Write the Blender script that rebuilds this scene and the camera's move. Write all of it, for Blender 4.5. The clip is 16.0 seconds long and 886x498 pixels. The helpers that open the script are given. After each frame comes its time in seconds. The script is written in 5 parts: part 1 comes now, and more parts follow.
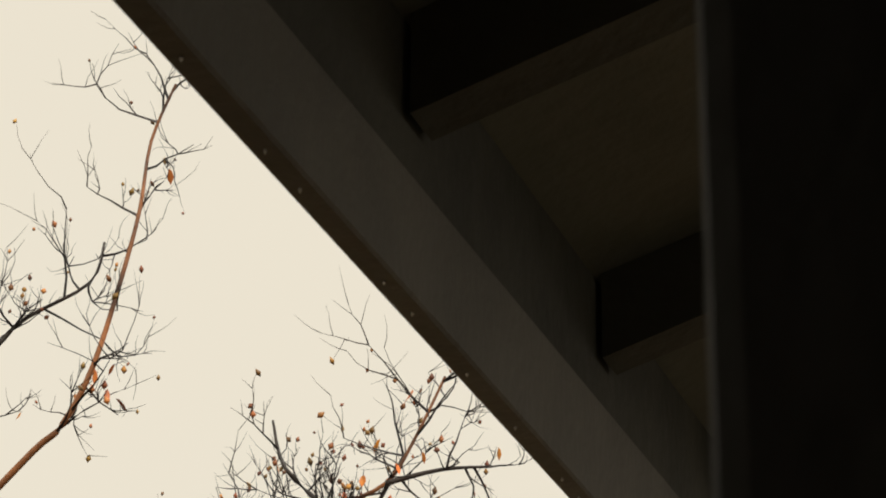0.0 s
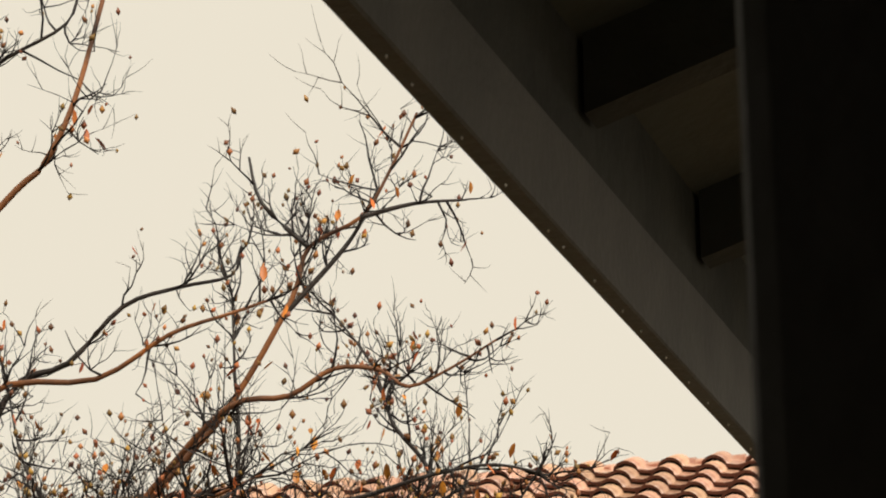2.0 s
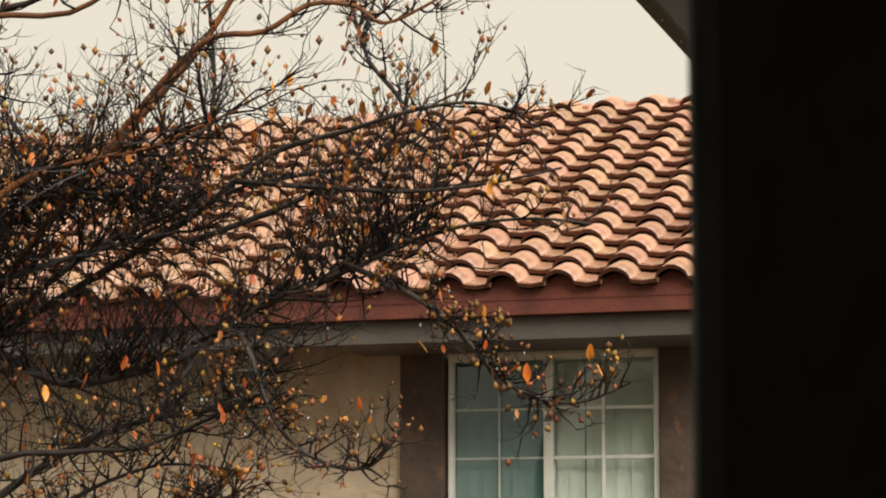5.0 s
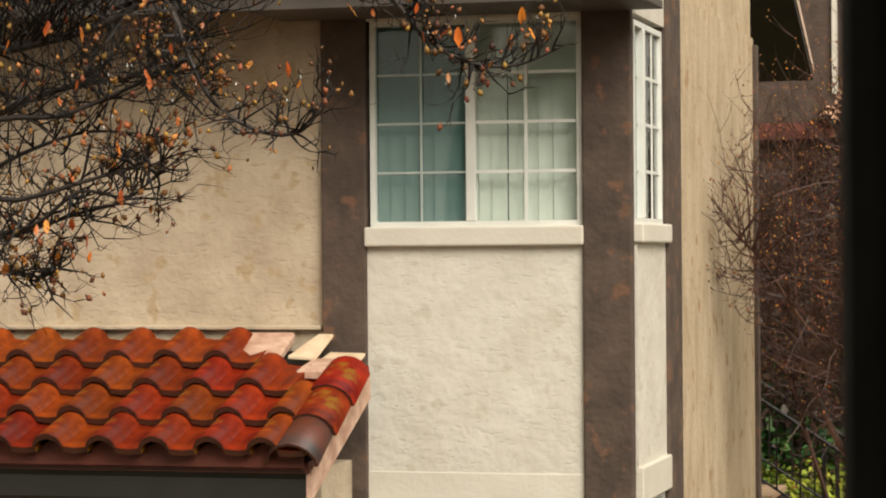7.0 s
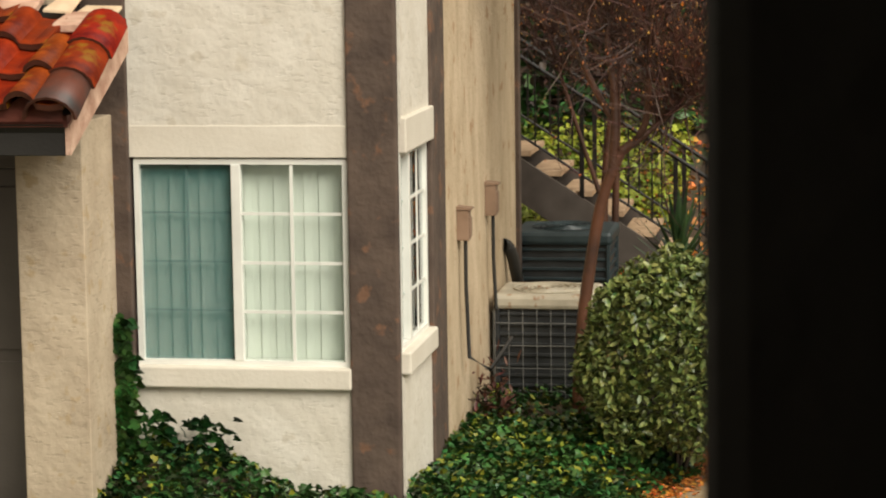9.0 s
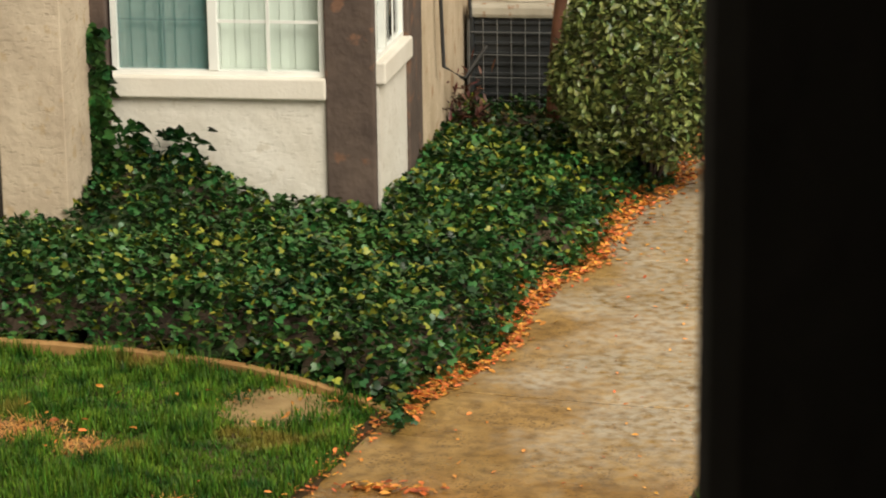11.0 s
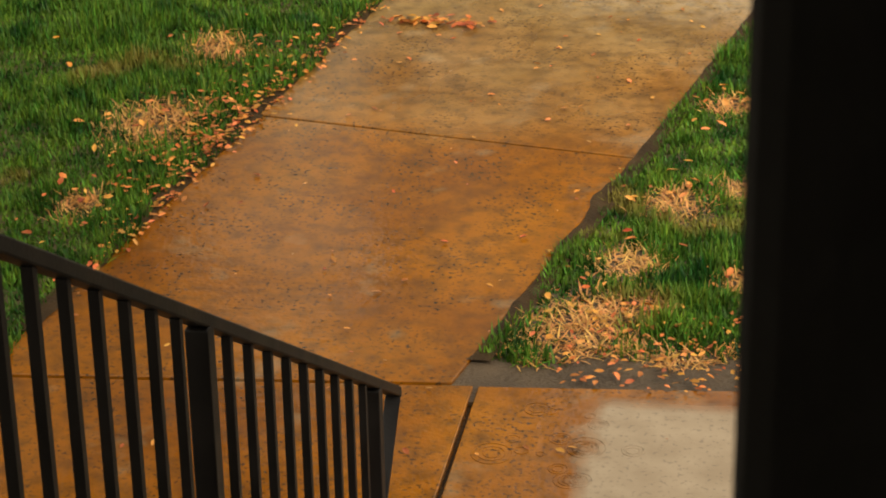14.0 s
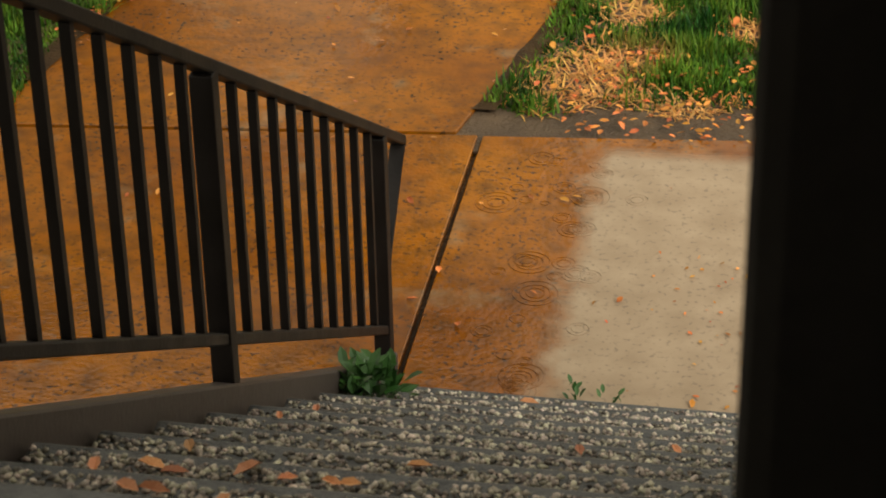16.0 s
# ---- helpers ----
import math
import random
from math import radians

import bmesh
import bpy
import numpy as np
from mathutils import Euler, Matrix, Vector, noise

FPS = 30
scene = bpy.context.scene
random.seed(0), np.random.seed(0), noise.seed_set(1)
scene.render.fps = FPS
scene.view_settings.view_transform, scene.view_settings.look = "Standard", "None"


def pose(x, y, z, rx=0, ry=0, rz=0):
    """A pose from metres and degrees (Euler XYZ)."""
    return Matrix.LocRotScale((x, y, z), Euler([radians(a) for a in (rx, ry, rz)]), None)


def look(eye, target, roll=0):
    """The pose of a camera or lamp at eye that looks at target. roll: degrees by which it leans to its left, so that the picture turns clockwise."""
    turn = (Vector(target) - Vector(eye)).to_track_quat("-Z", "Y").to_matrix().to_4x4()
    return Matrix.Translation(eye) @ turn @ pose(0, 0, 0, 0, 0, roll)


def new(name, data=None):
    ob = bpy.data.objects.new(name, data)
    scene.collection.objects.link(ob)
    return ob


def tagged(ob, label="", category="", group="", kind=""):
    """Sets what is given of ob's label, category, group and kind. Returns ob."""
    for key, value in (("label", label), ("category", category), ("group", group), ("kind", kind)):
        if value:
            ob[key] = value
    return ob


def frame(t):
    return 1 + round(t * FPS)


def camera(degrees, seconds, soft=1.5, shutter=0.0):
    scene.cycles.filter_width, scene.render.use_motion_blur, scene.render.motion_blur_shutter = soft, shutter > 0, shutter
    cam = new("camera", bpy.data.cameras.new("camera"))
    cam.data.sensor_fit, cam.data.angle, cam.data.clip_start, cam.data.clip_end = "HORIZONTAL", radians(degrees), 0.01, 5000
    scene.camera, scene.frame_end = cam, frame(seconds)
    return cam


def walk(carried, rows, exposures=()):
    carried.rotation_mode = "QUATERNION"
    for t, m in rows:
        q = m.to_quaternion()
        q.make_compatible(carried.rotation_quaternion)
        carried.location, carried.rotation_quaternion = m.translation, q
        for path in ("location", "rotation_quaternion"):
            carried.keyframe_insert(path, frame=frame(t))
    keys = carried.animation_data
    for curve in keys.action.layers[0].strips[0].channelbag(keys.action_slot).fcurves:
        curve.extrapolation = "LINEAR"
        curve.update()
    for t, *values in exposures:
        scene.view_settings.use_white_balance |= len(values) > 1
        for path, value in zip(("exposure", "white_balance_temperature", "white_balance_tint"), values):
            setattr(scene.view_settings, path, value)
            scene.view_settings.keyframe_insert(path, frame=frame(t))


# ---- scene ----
def aim(t, x, y, z, yaw, pitch, roll):
    """A row of the walk: yaw to the left of the y axis, pitch above the horizon, in degrees."""
    a, b = radians(yaw), radians(pitch)
    ahead = Vector((-math.sin(a) * math.cos(b), math.cos(a) * math.cos(b), math.sin(b)))
    eye = Vector((x, y, z))
    return (t, look(eye, eye + ahead, roll))


cam = camera(20.435, 16.0, soft=1.9)
walk(cam, [
    aim(0.0, 0.064, 0.127, 3.702, 18.809, 22.843, 0.590),
    aim(0.5, 0.064, 0.070, 3.706, 18.446, 21.108, 0.191),
    aim(1.0, 0.073, -0.034, 3.697, 17.798, 19.513, -0.304),
    aim(1.5, 0.087, -0.134, 3.684, 17.454, 17.648, -0.585),
    aim(2.0, 0.080, -0.102, 3.691, 17.733, 16.302, -0.400),
    aim(2.5, 0.073, -0.078, 3.692, 17.777, 15.178, 0.061),
    aim(3.0, 0.094, -0.077, 3.692, 18.205, 13.917, -0.048),
    aim(3.2, 0.100, -0.086, 3.689, 18.298, 13.445, 0.300),
    aim(5.3, 0.090, -0.065, 3.692, 17.150, 6.409, -0.024),
    aim(5.5, 0.087, -0.064, 3.692, 17.177, 5.314, 0.112),
    aim(6.0, 0.076, -0.054, 3.687, 17.284, 3.107, 0.066),
    aim(6.5, 0.040, -0.015, 3.692, 16.723, 1.304, -0.255),
    aim(7.0, -0.011, -0.002, 3.693, 15.197, 0.118, -0.425),
    aim(7.5, -0.044, -0.044, 3.662, 13.380, -0.868, -0.412),
    aim(8.0, -0.066, -0.056, 3.627, 11.554, -3.030, -0.715),
    aim(8.5, -0.056, 0.098, 3.604, 10.111, -5.307, -0.771),
    aim(9.0, -0.056, 0.064, 3.578, 9.600, -7.606, -0.777),
    aim(11.5, -0.068, 0.069, 3.595, 9.063, -15.981, -0.808),
    aim(12.0, -0.071, 0.054, 3.590, 9.377, -17.654, -1.019),
    aim(12.5, -0.073, 0.039, 3.595, 9.794, -19.492, -0.995),
    aim(13.0, -0.067, 0.048, 3.586, 10.246, -21.491, -1.017),
    aim(13.5, -0.070, 0.042, 3.589, 10.372, -23.411, -1.031),
    aim(14.0, -0.066, 0.034, 3.588, 10.363, -25.164, -1.146),
    aim(14.5, -0.068, 0.045, 3.575, 10.351, -26.659, -1.324),
    aim(15.0, -0.068, 0.043, 3.574, 10.422, -28.117, -1.441),
    aim(15.5, -0.071, 0.035, 3.575, 10.477, -29.570, -1.384),
    aim(16.0, -0.071, 0.041, 3.568, 10.588, -30.892, -1.236),
])
scene.view_settings.exposure = 0.0
cam.data.dof.use_dof, cam.data.dof.focus_distance, cam.data.dof.aperture_fstop = True, 7.0, 22.0

# ---- overcast sky and soft sun ----
SUN_UP, SUN_ROUND = radians(42.0), radians(137)
world = bpy.data.worlds.new("world")
scene.world = world
world.use_nodes = True
wt = world.node_tree
sky = wt.nodes.new("ShaderNodeTexSky")
sky.sky_type, sky.sun_disc = "NISHITA", False
sky.sun_elevation, sky.sun_rotation = SUN_UP, SUN_ROUND
cloud_mix = wt.nodes.new("ShaderNodeMixRGB")
cloud_mix.inputs[0].default_value = 0.985
cloud_mix.inputs[2].default_value = (8.45, 7.75, 6.35, 1)
wt.links.new(sky.outputs[0], cloud_mix.inputs[1])
wt.links.new(cloud_mix.outputs[0], wt.nodes["Background"].inputs[0])
wt.nodes["Background"].inputs[1].default_value = 0.1

sun = new("sun", bpy.data.lights.new("sun", "SUN"))
sun.data.energy, sun.data.angle, sun.data.color = 4.2, radians(38), (1.0, 0.94, 0.84)
sun_from = Vector((0.74, -0.80, 0.98))
sun.matrix_world = look(sun_from * 40, (0, 0, 0))


# ---- materials ----
def material(name, dark, light, size=6.0, rough=0.6, rough_to=None, bump=0.15, grain=60.0, metal=0.0, spec=0.5, ior=1.5,
             by_object=0.0, by_island=0.0, detail=6.0, spots=None, streak=False, coords="Object", trans=0.0, sss=0.0, fleck=0.0):
    """Two-scale procedural surface: broad stains between two colours, fine grain in the relief."""
    m = bpy.data.materials.new(name)
    m.use_nodes = True
    nt, n, ln = m.node_tree, m.node_tree.nodes, m.node_tree.links
    b = n["Principled BSDF"]
    tc = n.new("ShaderNodeTexCoord")
    mp = n.new("ShaderNodeMapping")
    ln.new(tc.outputs[coords], mp.inputs[0])
    if streak:
        mp.inputs["Scale"].default_value = (1, 1, 0.45)
    broad = n.new("ShaderNodeTexNoise")
    broad.inputs["Scale"].default_value, broad.inputs["Detail"].default_value = size, detail
    ln.new(mp.outputs[0], broad.inputs["Vector"])
    ramp = n.new("ShaderNodeValToRGB")
    ramp.color_ramp.elements[0].position, ramp.color_ramp.elements[1].position = 0.33, 0.68
    ramp.color_ramp.elements[0].color, ramp.color_ramp.elements[1].color = (*dark, 1), (*light, 1)
    ln.new(broad.outputs["Fac"], ramp.inputs[0])
    col = ramp.outputs[0]
    fine = n.new("ShaderNodeTexNoise")
    fine.inputs["Scale"].default_value, fine.inputs["Detail"].default_value = grain, 5.0
    ln.new(tc.outputs[coords], fine.inputs["Vector"])
    if by_object or by_island:
        src = n.new("ShaderNodeObjectInfo").outputs["Random"] if by_object else n.new("ShaderNodeNewGeometry").outputs["Random Per Island"]
        amount = by_object or by_island
        mr = n.new("ShaderNodeMapRange")
        mr.inputs["To Min"].default_value, mr.inputs["To Max"].default_value = 1 - amount, 1 + amount
        ln.new(src, mr.inputs["Value"])
        hs = n.new("ShaderNodeHueSaturation")
        ln.new(mr.outputs[0], hs.inputs["Value"])
        mh = n.new("ShaderNodeMapRange")
        mh.inputs["To Min"].default_value, mh.inputs["To Max"].default_value = 0.5 - 0.05 * amount, 0.5 + 0.05 * amount
        ml = n.new("ShaderNodeMath")
        ml.operation = "MULTIPLY"
        ml.inputs[1].default_value = 7.31
        fr = n.new("ShaderNodeMath")
        fr.operation = "FRACT"
        ln.new(src, ml.inputs[0])
        ln.new(ml.outputs[0], fr.inputs[0])
        ln.new(fr.outputs[0], mh.inputs["Value"])
        ln.new(mh.outputs[0], hs.inputs["Hue"])
        ln.new(col, hs.inputs["Color"])
        col = hs.outputs[0]
    if spots:
        colour, scale, cover = spots
        sp = n.new("ShaderNodeTexNoise")
        sp.inputs["Scale"].default_value, sp.inputs["Detail"].default_value = scale, 4.0
        ln.new(tc.outputs[coords], sp.inputs["Vector"])
        sr = n.new("ShaderNodeValToRGB")
        sr.color_ramp.elements[0].position, sr.color_ramp.elements[1].position = cover, cover + 0.07
        ln.new(sp.outputs["Fac"], sr.inputs[0])
        mx = n.new("ShaderNodeMixRGB")
        mx.inputs[2].default_value = (*colour, 1)
        ln.new(sr.outputs[0], mx.inputs[0])
        ln.new(col, mx.inputs[1])
        col = mx.outputs[0]
    relief = fine.outputs["Fac"]
    if fleck:
        fm = n.new("ShaderNodeMapping")
        fm.inputs["Scale"].default_value = (15, 15, 52)
        ln.new(tc.outputs[coords], fm.inputs[0])
        fn = n.new("ShaderNodeTexNoise")
        fn.inputs["Scale"].default_value, fn.inputs["Detail"].default_value = 1.0, 5.0
        ln.new(fm.outputs[0], fn.inputs["Vector"])
        fq = n.new("ShaderNodeValToRGB")
        fq.color_ramp.elements[0].position, fq.color_ramp.elements[1].position = 0.58, 0.66
        ln.new(fn.outputs["Fac"], fq.inputs[0])
        fk = n.new("ShaderNodeMath")
        fk.operation = "MULTIPLY"
        fk.inputs[1].default_value = fleck
        ln.new(fq.outputs[0], fk.inputs[0])
        fx = n.new("ShaderNodeMixRGB")
        fx.inputs[2].default_value = (*[c * 0.5 for c in dark], 1)
        ln.new(fk.outputs[0], fx.inputs[0])
        ln.new(col, fx.inputs[1])
        col = fx.outputs[0]
        fs = n.new("ShaderNodeMath")
        fs.operation = "SUBTRACT"
        ln.new(relief, fs.inputs[0])
        ln.new(fk.outputs[0], fs.inputs[1])
        relief = fs.outputs[0]
    ln.new(col, b.inputs["Base Color"])
    b.inputs["Metallic"].default_value = metal
    b.inputs["Specular IOR Level"].default_value = spec
    b.inputs["IOR"].default_value = ior
    if rough_to is None:
        b.inputs["Roughness"].default_value = rough
    else:
        rr = n.new("ShaderNodeMapRange")
        rr.inputs["From Min"].default_value, rr.inputs["From Max"].default_value = 0.3, 0.7
        rr.inputs["To Min"].default_value, rr.inputs["To Max"].default_value = rough, rough_to
        ln.new(broad.outputs["Fac"], rr.inputs["Value"])
        ln.new(rr.outputs[0], b.inputs["Roughness"])
    if bump:
        bp = n.new("ShaderNodeBump")
        bp.inputs["Strength"].default_value, bp.inputs["Distance"].default_value = bump, 0.02
        ln.new(relief, bp.inputs["Height"])
        ln.new(bp.outputs[0], b.inputs["Normal"])
    if trans:
        b.inputs["Transmission Weight"].default_value = trans
    if sss:
        b.inputs["Subsurface Weight"].default_value = sss
        b.inputs["Subsurface Radius"].default_value = (0.02, 0.02, 0.01)
    return m


STUCCO_BEIGE = material("stucco_beige", (0.425, 0.335, 0.235), (0.555, 0.455, 0.33), 3.2, 0.9, bump=0.5, grain=17, detail=10, spots=((0.44, 0.33, 0.20), 9, 0.60), fleck=0.16)
STUCCO_SIDE = material("stucco_side", (0.42, 0.32, 0.20), (0.57, 0.45, 0.305), 5.5, 0.9, bump=0.4, grain=18, streak=True, detail=10, spots=((0.38, 0.24, 0.13), 7, 0.62), fleck=0.14)
STUCCO_CREAM = material("stucco_cream", (0.585, 0.54, 0.455), (0.665, 0.625, 0.545), 3.5, 0.85, bump=0.55, grain=11, detail=9, spots=((0.56, 0.51, 0.42), 7, 0.62), fleck=0.10)
SMOOTH_CREAM = material("painted_trim_cream", (0.61, 0.56, 0.47), (0.68, 0.635, 0.545), 3, 0.7, bump=0.15, grain=40)
TRIM_BROWN = material("stucco_brown", (0.060, 0.040, 0.030), (0.10, 0.069, 0.051), 5, 0.85, bump=0.5, grain=18, spots=((0.15, 0.078, 0.045), 8, 0.60))
FASCIA = material("fascia_paint", (0.062, 0.050, 0.041), (0.088, 0.072, 0.060), 4, 0.6, bump=0.1)
FASCIA_RED = material("eave_mortar_red", (0.085, 0.020, 0.012), (0.145, 0.034, 0.019), 5, 0.75, bump=0.25, grain=40)
TILE_PINK = material("clay_tile_pale", (0.30, 0.135, 0.078), (0.60, 0.37, 0.245), 6, 0.40, 0.2, bump=0.2, grain=40, by_object=0.2, spots=((0.24, 0.075, 0.035), 9, 0.62))
TILE_RED = material("clay_tile_red", (0.095, 0.0095, 0.0015), (0.25, 0.033, 0.003), 11, 0.45, 0.65, bump=0.25, grain=50, by_object=0.25, spec=0.14, spots=((0.20, 0.085, 0.006), 5, 0.63))
# dark brown for tile lips and undersides: overhang shade put into the colour
TILE_LIP_SHADE = material("clay_tile_lip_shade", (0.042, 0.015, 0.009), (0.10, 0.036, 0.020), 9, 0.7, bump=0.2, spec=0.2)
FASCIA_LOW = material("fascia_dark", (0.012, 0.0105, 0.009), (0.020, 0.018, 0.015), 4, 0.6, bump=0.1)
TILE_DARK = material("clay_tile_dark", (0.018, 0.018, 0.017), (0.10, 0.02, 0.006), 5, 0.5, bump=0.1)
FLASHING = material("flashing_pale", (0.55, 0.40, 0.26), (0.72, 0.56, 0.38), 9, 0.7, bump=0.3, grain=30)
MORTAR = material("roof_mortar", (0.40, 0.22, 0.15), (0.62, 0.42, 0.31), 9, 0.8, bump=0.4, grain=30)
MUNTIN = material("muntin_grey", (0.40, 0.45, 0.42), (0.48, 0.53, 0.49), 5, 0.5, bump=0)
WINDOW_WHITE = material("window_frame_white", (0.66, 0.66, 0.61), (0.76, 0.76, 0.70), 5, 0.4, bump=0.03)
BLIND = material("blind_fabric", (0.68, 0.72, 0.64), (0.76, 0.79, 0.71), 4, 0.7, bump=0.05)
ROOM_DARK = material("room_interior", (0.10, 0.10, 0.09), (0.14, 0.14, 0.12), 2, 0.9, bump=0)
DOOR_AND_SHADE_GREY = material("door_and_wall_shade", (0.11, 0.092, 0.078), (0.14, 0.118, 0.10), 2, 0.55, bump=0.08)
METAL_BROWN = material("rail_paint_brown", (0.006, 0.0045, 0.0036), (0.012, 0.009, 0.0072), 9, 0.45, 0.6, bump=0.08, grain=90, spec=0.3)
STRINGER = material("stringer_paint_brown", (0.05, 0.040, 0.034), (0.078, 0.063, 0.053), 5, 0.42, 0.6, bump=0.08, grain=70, spots=((0.018, 0.014, 0.012), 14, 0.74))
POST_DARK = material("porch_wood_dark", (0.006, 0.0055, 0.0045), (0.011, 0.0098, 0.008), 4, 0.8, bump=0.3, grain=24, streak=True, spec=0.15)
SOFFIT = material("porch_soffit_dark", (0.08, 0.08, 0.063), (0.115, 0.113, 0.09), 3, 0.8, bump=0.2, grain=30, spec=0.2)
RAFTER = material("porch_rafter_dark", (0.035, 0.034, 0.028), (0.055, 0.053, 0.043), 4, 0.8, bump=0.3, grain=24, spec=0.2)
PORCH_BEAM = material("porch_fascia_brown", (0.060, 0.053, 0.043), (0.088, 0.078, 0.064), 5, 0.7, bump=0.2, grain=40)
TREAD = material("tread_concrete_wet", (0.05, 0.055, 0.056), (0.115, 0.118, 0.112), 20, 0.25, 0.5, bump=0.3, grain=120)
PEBBLE = material("pebble", (0.23, 0.20, 0.155), (0.56, 0.50, 0.40), 30, 0.22, 0.4, bump=0.05, by_island=0.85)
SOIL = material("soil", (0.035, 0.024, 0.014), (0.085, 0.055, 0.03), 3, 0.9, bump=0.6, grain=40, spots=((0.03, 0.05, 0.014), 1.2, 0.55))
DIRT_WET = material("wet_earth", (0.055, 0.036, 0.02), (0.11, 0.072, 0.038), 5, 0.5, 0.8, bump=0.5, grain=70)
SILT = material("wet_silt", (0.030, 0.018, 0.008), (0.07, 0.040, 0.016), 9, 0.6, bump=0.4, grain=70, spec=0.15)
LAWN_SOIL = material("lawn_earth", (0.06, 0.045, 0.016), (0.12, 0.085, 0.035), 6, 0.85, bump=0.5, grain=70)
DIRT = material("bare_earth", (0.23, 0.145, 0.055), (0.38, 0.255, 0.11), 6, 0.85, bump=0.5, grain=70)
GRASS = material("grass_blade", (0.013, 0.058, 0.006), (0.118, 0.215, 0.018), 6.0, 0.5, bump=0, by_island=0.6, spec=0.16, spots=((0.20, 0.165, 0.03), 1.7, 0.60))
STRAW = material("straw", (0.46, 0.20, 0.04), (0.70, 0.37, 0.11), 8, 0.7, bump=0, by_island=0.35)
IVY = material("ivy_leaf", (0.014, 0.052, 0.014), (0.05, 0.125, 0.028), 2.5, 0.36, bump=0.05, by_island=0.65, spec=0.32)
IVY_YOUNG = material("ivy_leaf_young", (0.10, 0.13, 0.016), (0.25, 0.25, 0.03), 5, 0.4, bump=0.05, by_island=0.5, spec=0.25)
BUSH_LEAF = material("variegated_leaf", (0.026, 0.060, 0.012), (0.22, 0.24, 0.065), 22, 0.4, bump=0.05, by_island=0.5)
LEAF_ORANGE = material("fallen_leaf", (0.42, 0.115, 0.016), (0.70, 0.29, 0.075), 20, 0.5, bump=0.1, by_island=0.5, spec=0.25)
LEAF_STEP = material("fallen_leaf_single", (0.48, 0.17, 0.05), (0.74, 0.38, 0.17), 30, 0.45, bump=0.1, by_object=0.3)
LEAF_TREE = material("autumn_leaf", (0.42, 0.10, 0.012), (0.62, 0.20, 0.02), 14, 0.45, bump=0.05, by_island=0.4)
BARK = material("wet_bark", (0.014, 0.011, 0.010), (0.042, 0.029, 0.022), 9, 0.4, 0.6, bump=0.3, grain=60)
BARK_ORANGE = material("peeling_bark", (0.05, 0.022, 0.012), (0.36, 0.13, 0.038), 5, 0.5, bump=0.2, grain=50)
BARK_RED = material("reddish_bark", (0.035, 0.014, 0.007), (0.11, 0.040, 0.018), 4, 0.55, bump=0.25, grain=40)
TWIG = material("twig", (0.010, 0.009, 0.009), (0.026, 0.019, 0.016), 5, 0.5, bump=0, by_island=0.3, spec=0.2)
TWIG_RED = material("twig_reddish", (0.032, 0.013, 0.009), (0.09, 0.034, 0.021), 3, 0.6, bump=0, by_island=0.5)
POD = material("seed_pod", (0.07, 0.030, 0.012), (0.44, 0.185, 0.04), 12, 0.55, bump=0.1, by_island=0.6)
DROP = material("water_drop", (0.8, 0.8, 0.8), (0.85, 0.85, 0.85), 5, 0.03, bump=0, ior=1.33, trans=0.35)
EDGING = material("edging_board", (0.28, 0.145, 0.045), (0.44, 0.25, 0.09), 6, 0.55, bump=0.2, grain=60)
AC_DARK = material("ac_coil_dark", (0.012, 0.014, 0.015), (0.03, 0.033, 0.034), 6, 0.45, bump=0.1)
AC_TEAL = material("ac_cabinet_teal", (0.012, 0.022, 0.025), (0.026, 0.042, 0.046), 5, 0.45, bump=0.05)
AC_TAN = material("ac_top_tan", (0.38, 0.34, 0.26), (0.56, 0.51, 0.40), 4, 0.5, bump=0.1, spots=((0.30, 0.17, 0.09), 10, 0.62))
WIRE = material("wire_guard", (0.24, 0.24, 0.23), (0.34, 0.34, 0.32), 9, 0.4, metal=0.5, bump=0)
BOX_TAN = material("meter_box_tan", (0.20, 0.125, 0.08), (0.27, 0.175, 0.115), 5, 0.6, bump=0.1)
CABLE = material("cable_black", (0.015, 0.014, 0.013), (0.025, 0.023, 0.02), 5, 0.5, bump=0)
HILL_STAIR = material("tread_tan", (0.32, 0.21, 0.125), (0.46, 0.32, 0.20), 6, 0.7, bump=0.2)
HILL_GRASS = material("hill_cover_yellow", (0.10, 0.15, 0.012), (0.34, 0.36, 0.03), 3, 0.6, bump=0, by_island=0.5)
RED_LEAF = material("dark_red_leaf", (0.035, 0.012, 0.008), (0.12, 0.035, 0.02), 9, 0.5, bump=0, by_island=0.4)
YUCCA = material("yucca_leaf", (0.012, 0.035, 0.012), (0.035, 0.075, 0.022), 4, 0.4, bump=0, by_island=0.4)
WEED = material("weed_leaf", (0.018, 0.075, 0.014), (0.05, 0.14, 0.03), 14, 0.35, bump=0.05, by_island=0.4)
BRUSH_DARK = material("brush_leaf", (0.016, 0.010, 0.007), (0.05, 0.023, 0.014), 2, 0.6, bump=0, by_island=0.5)


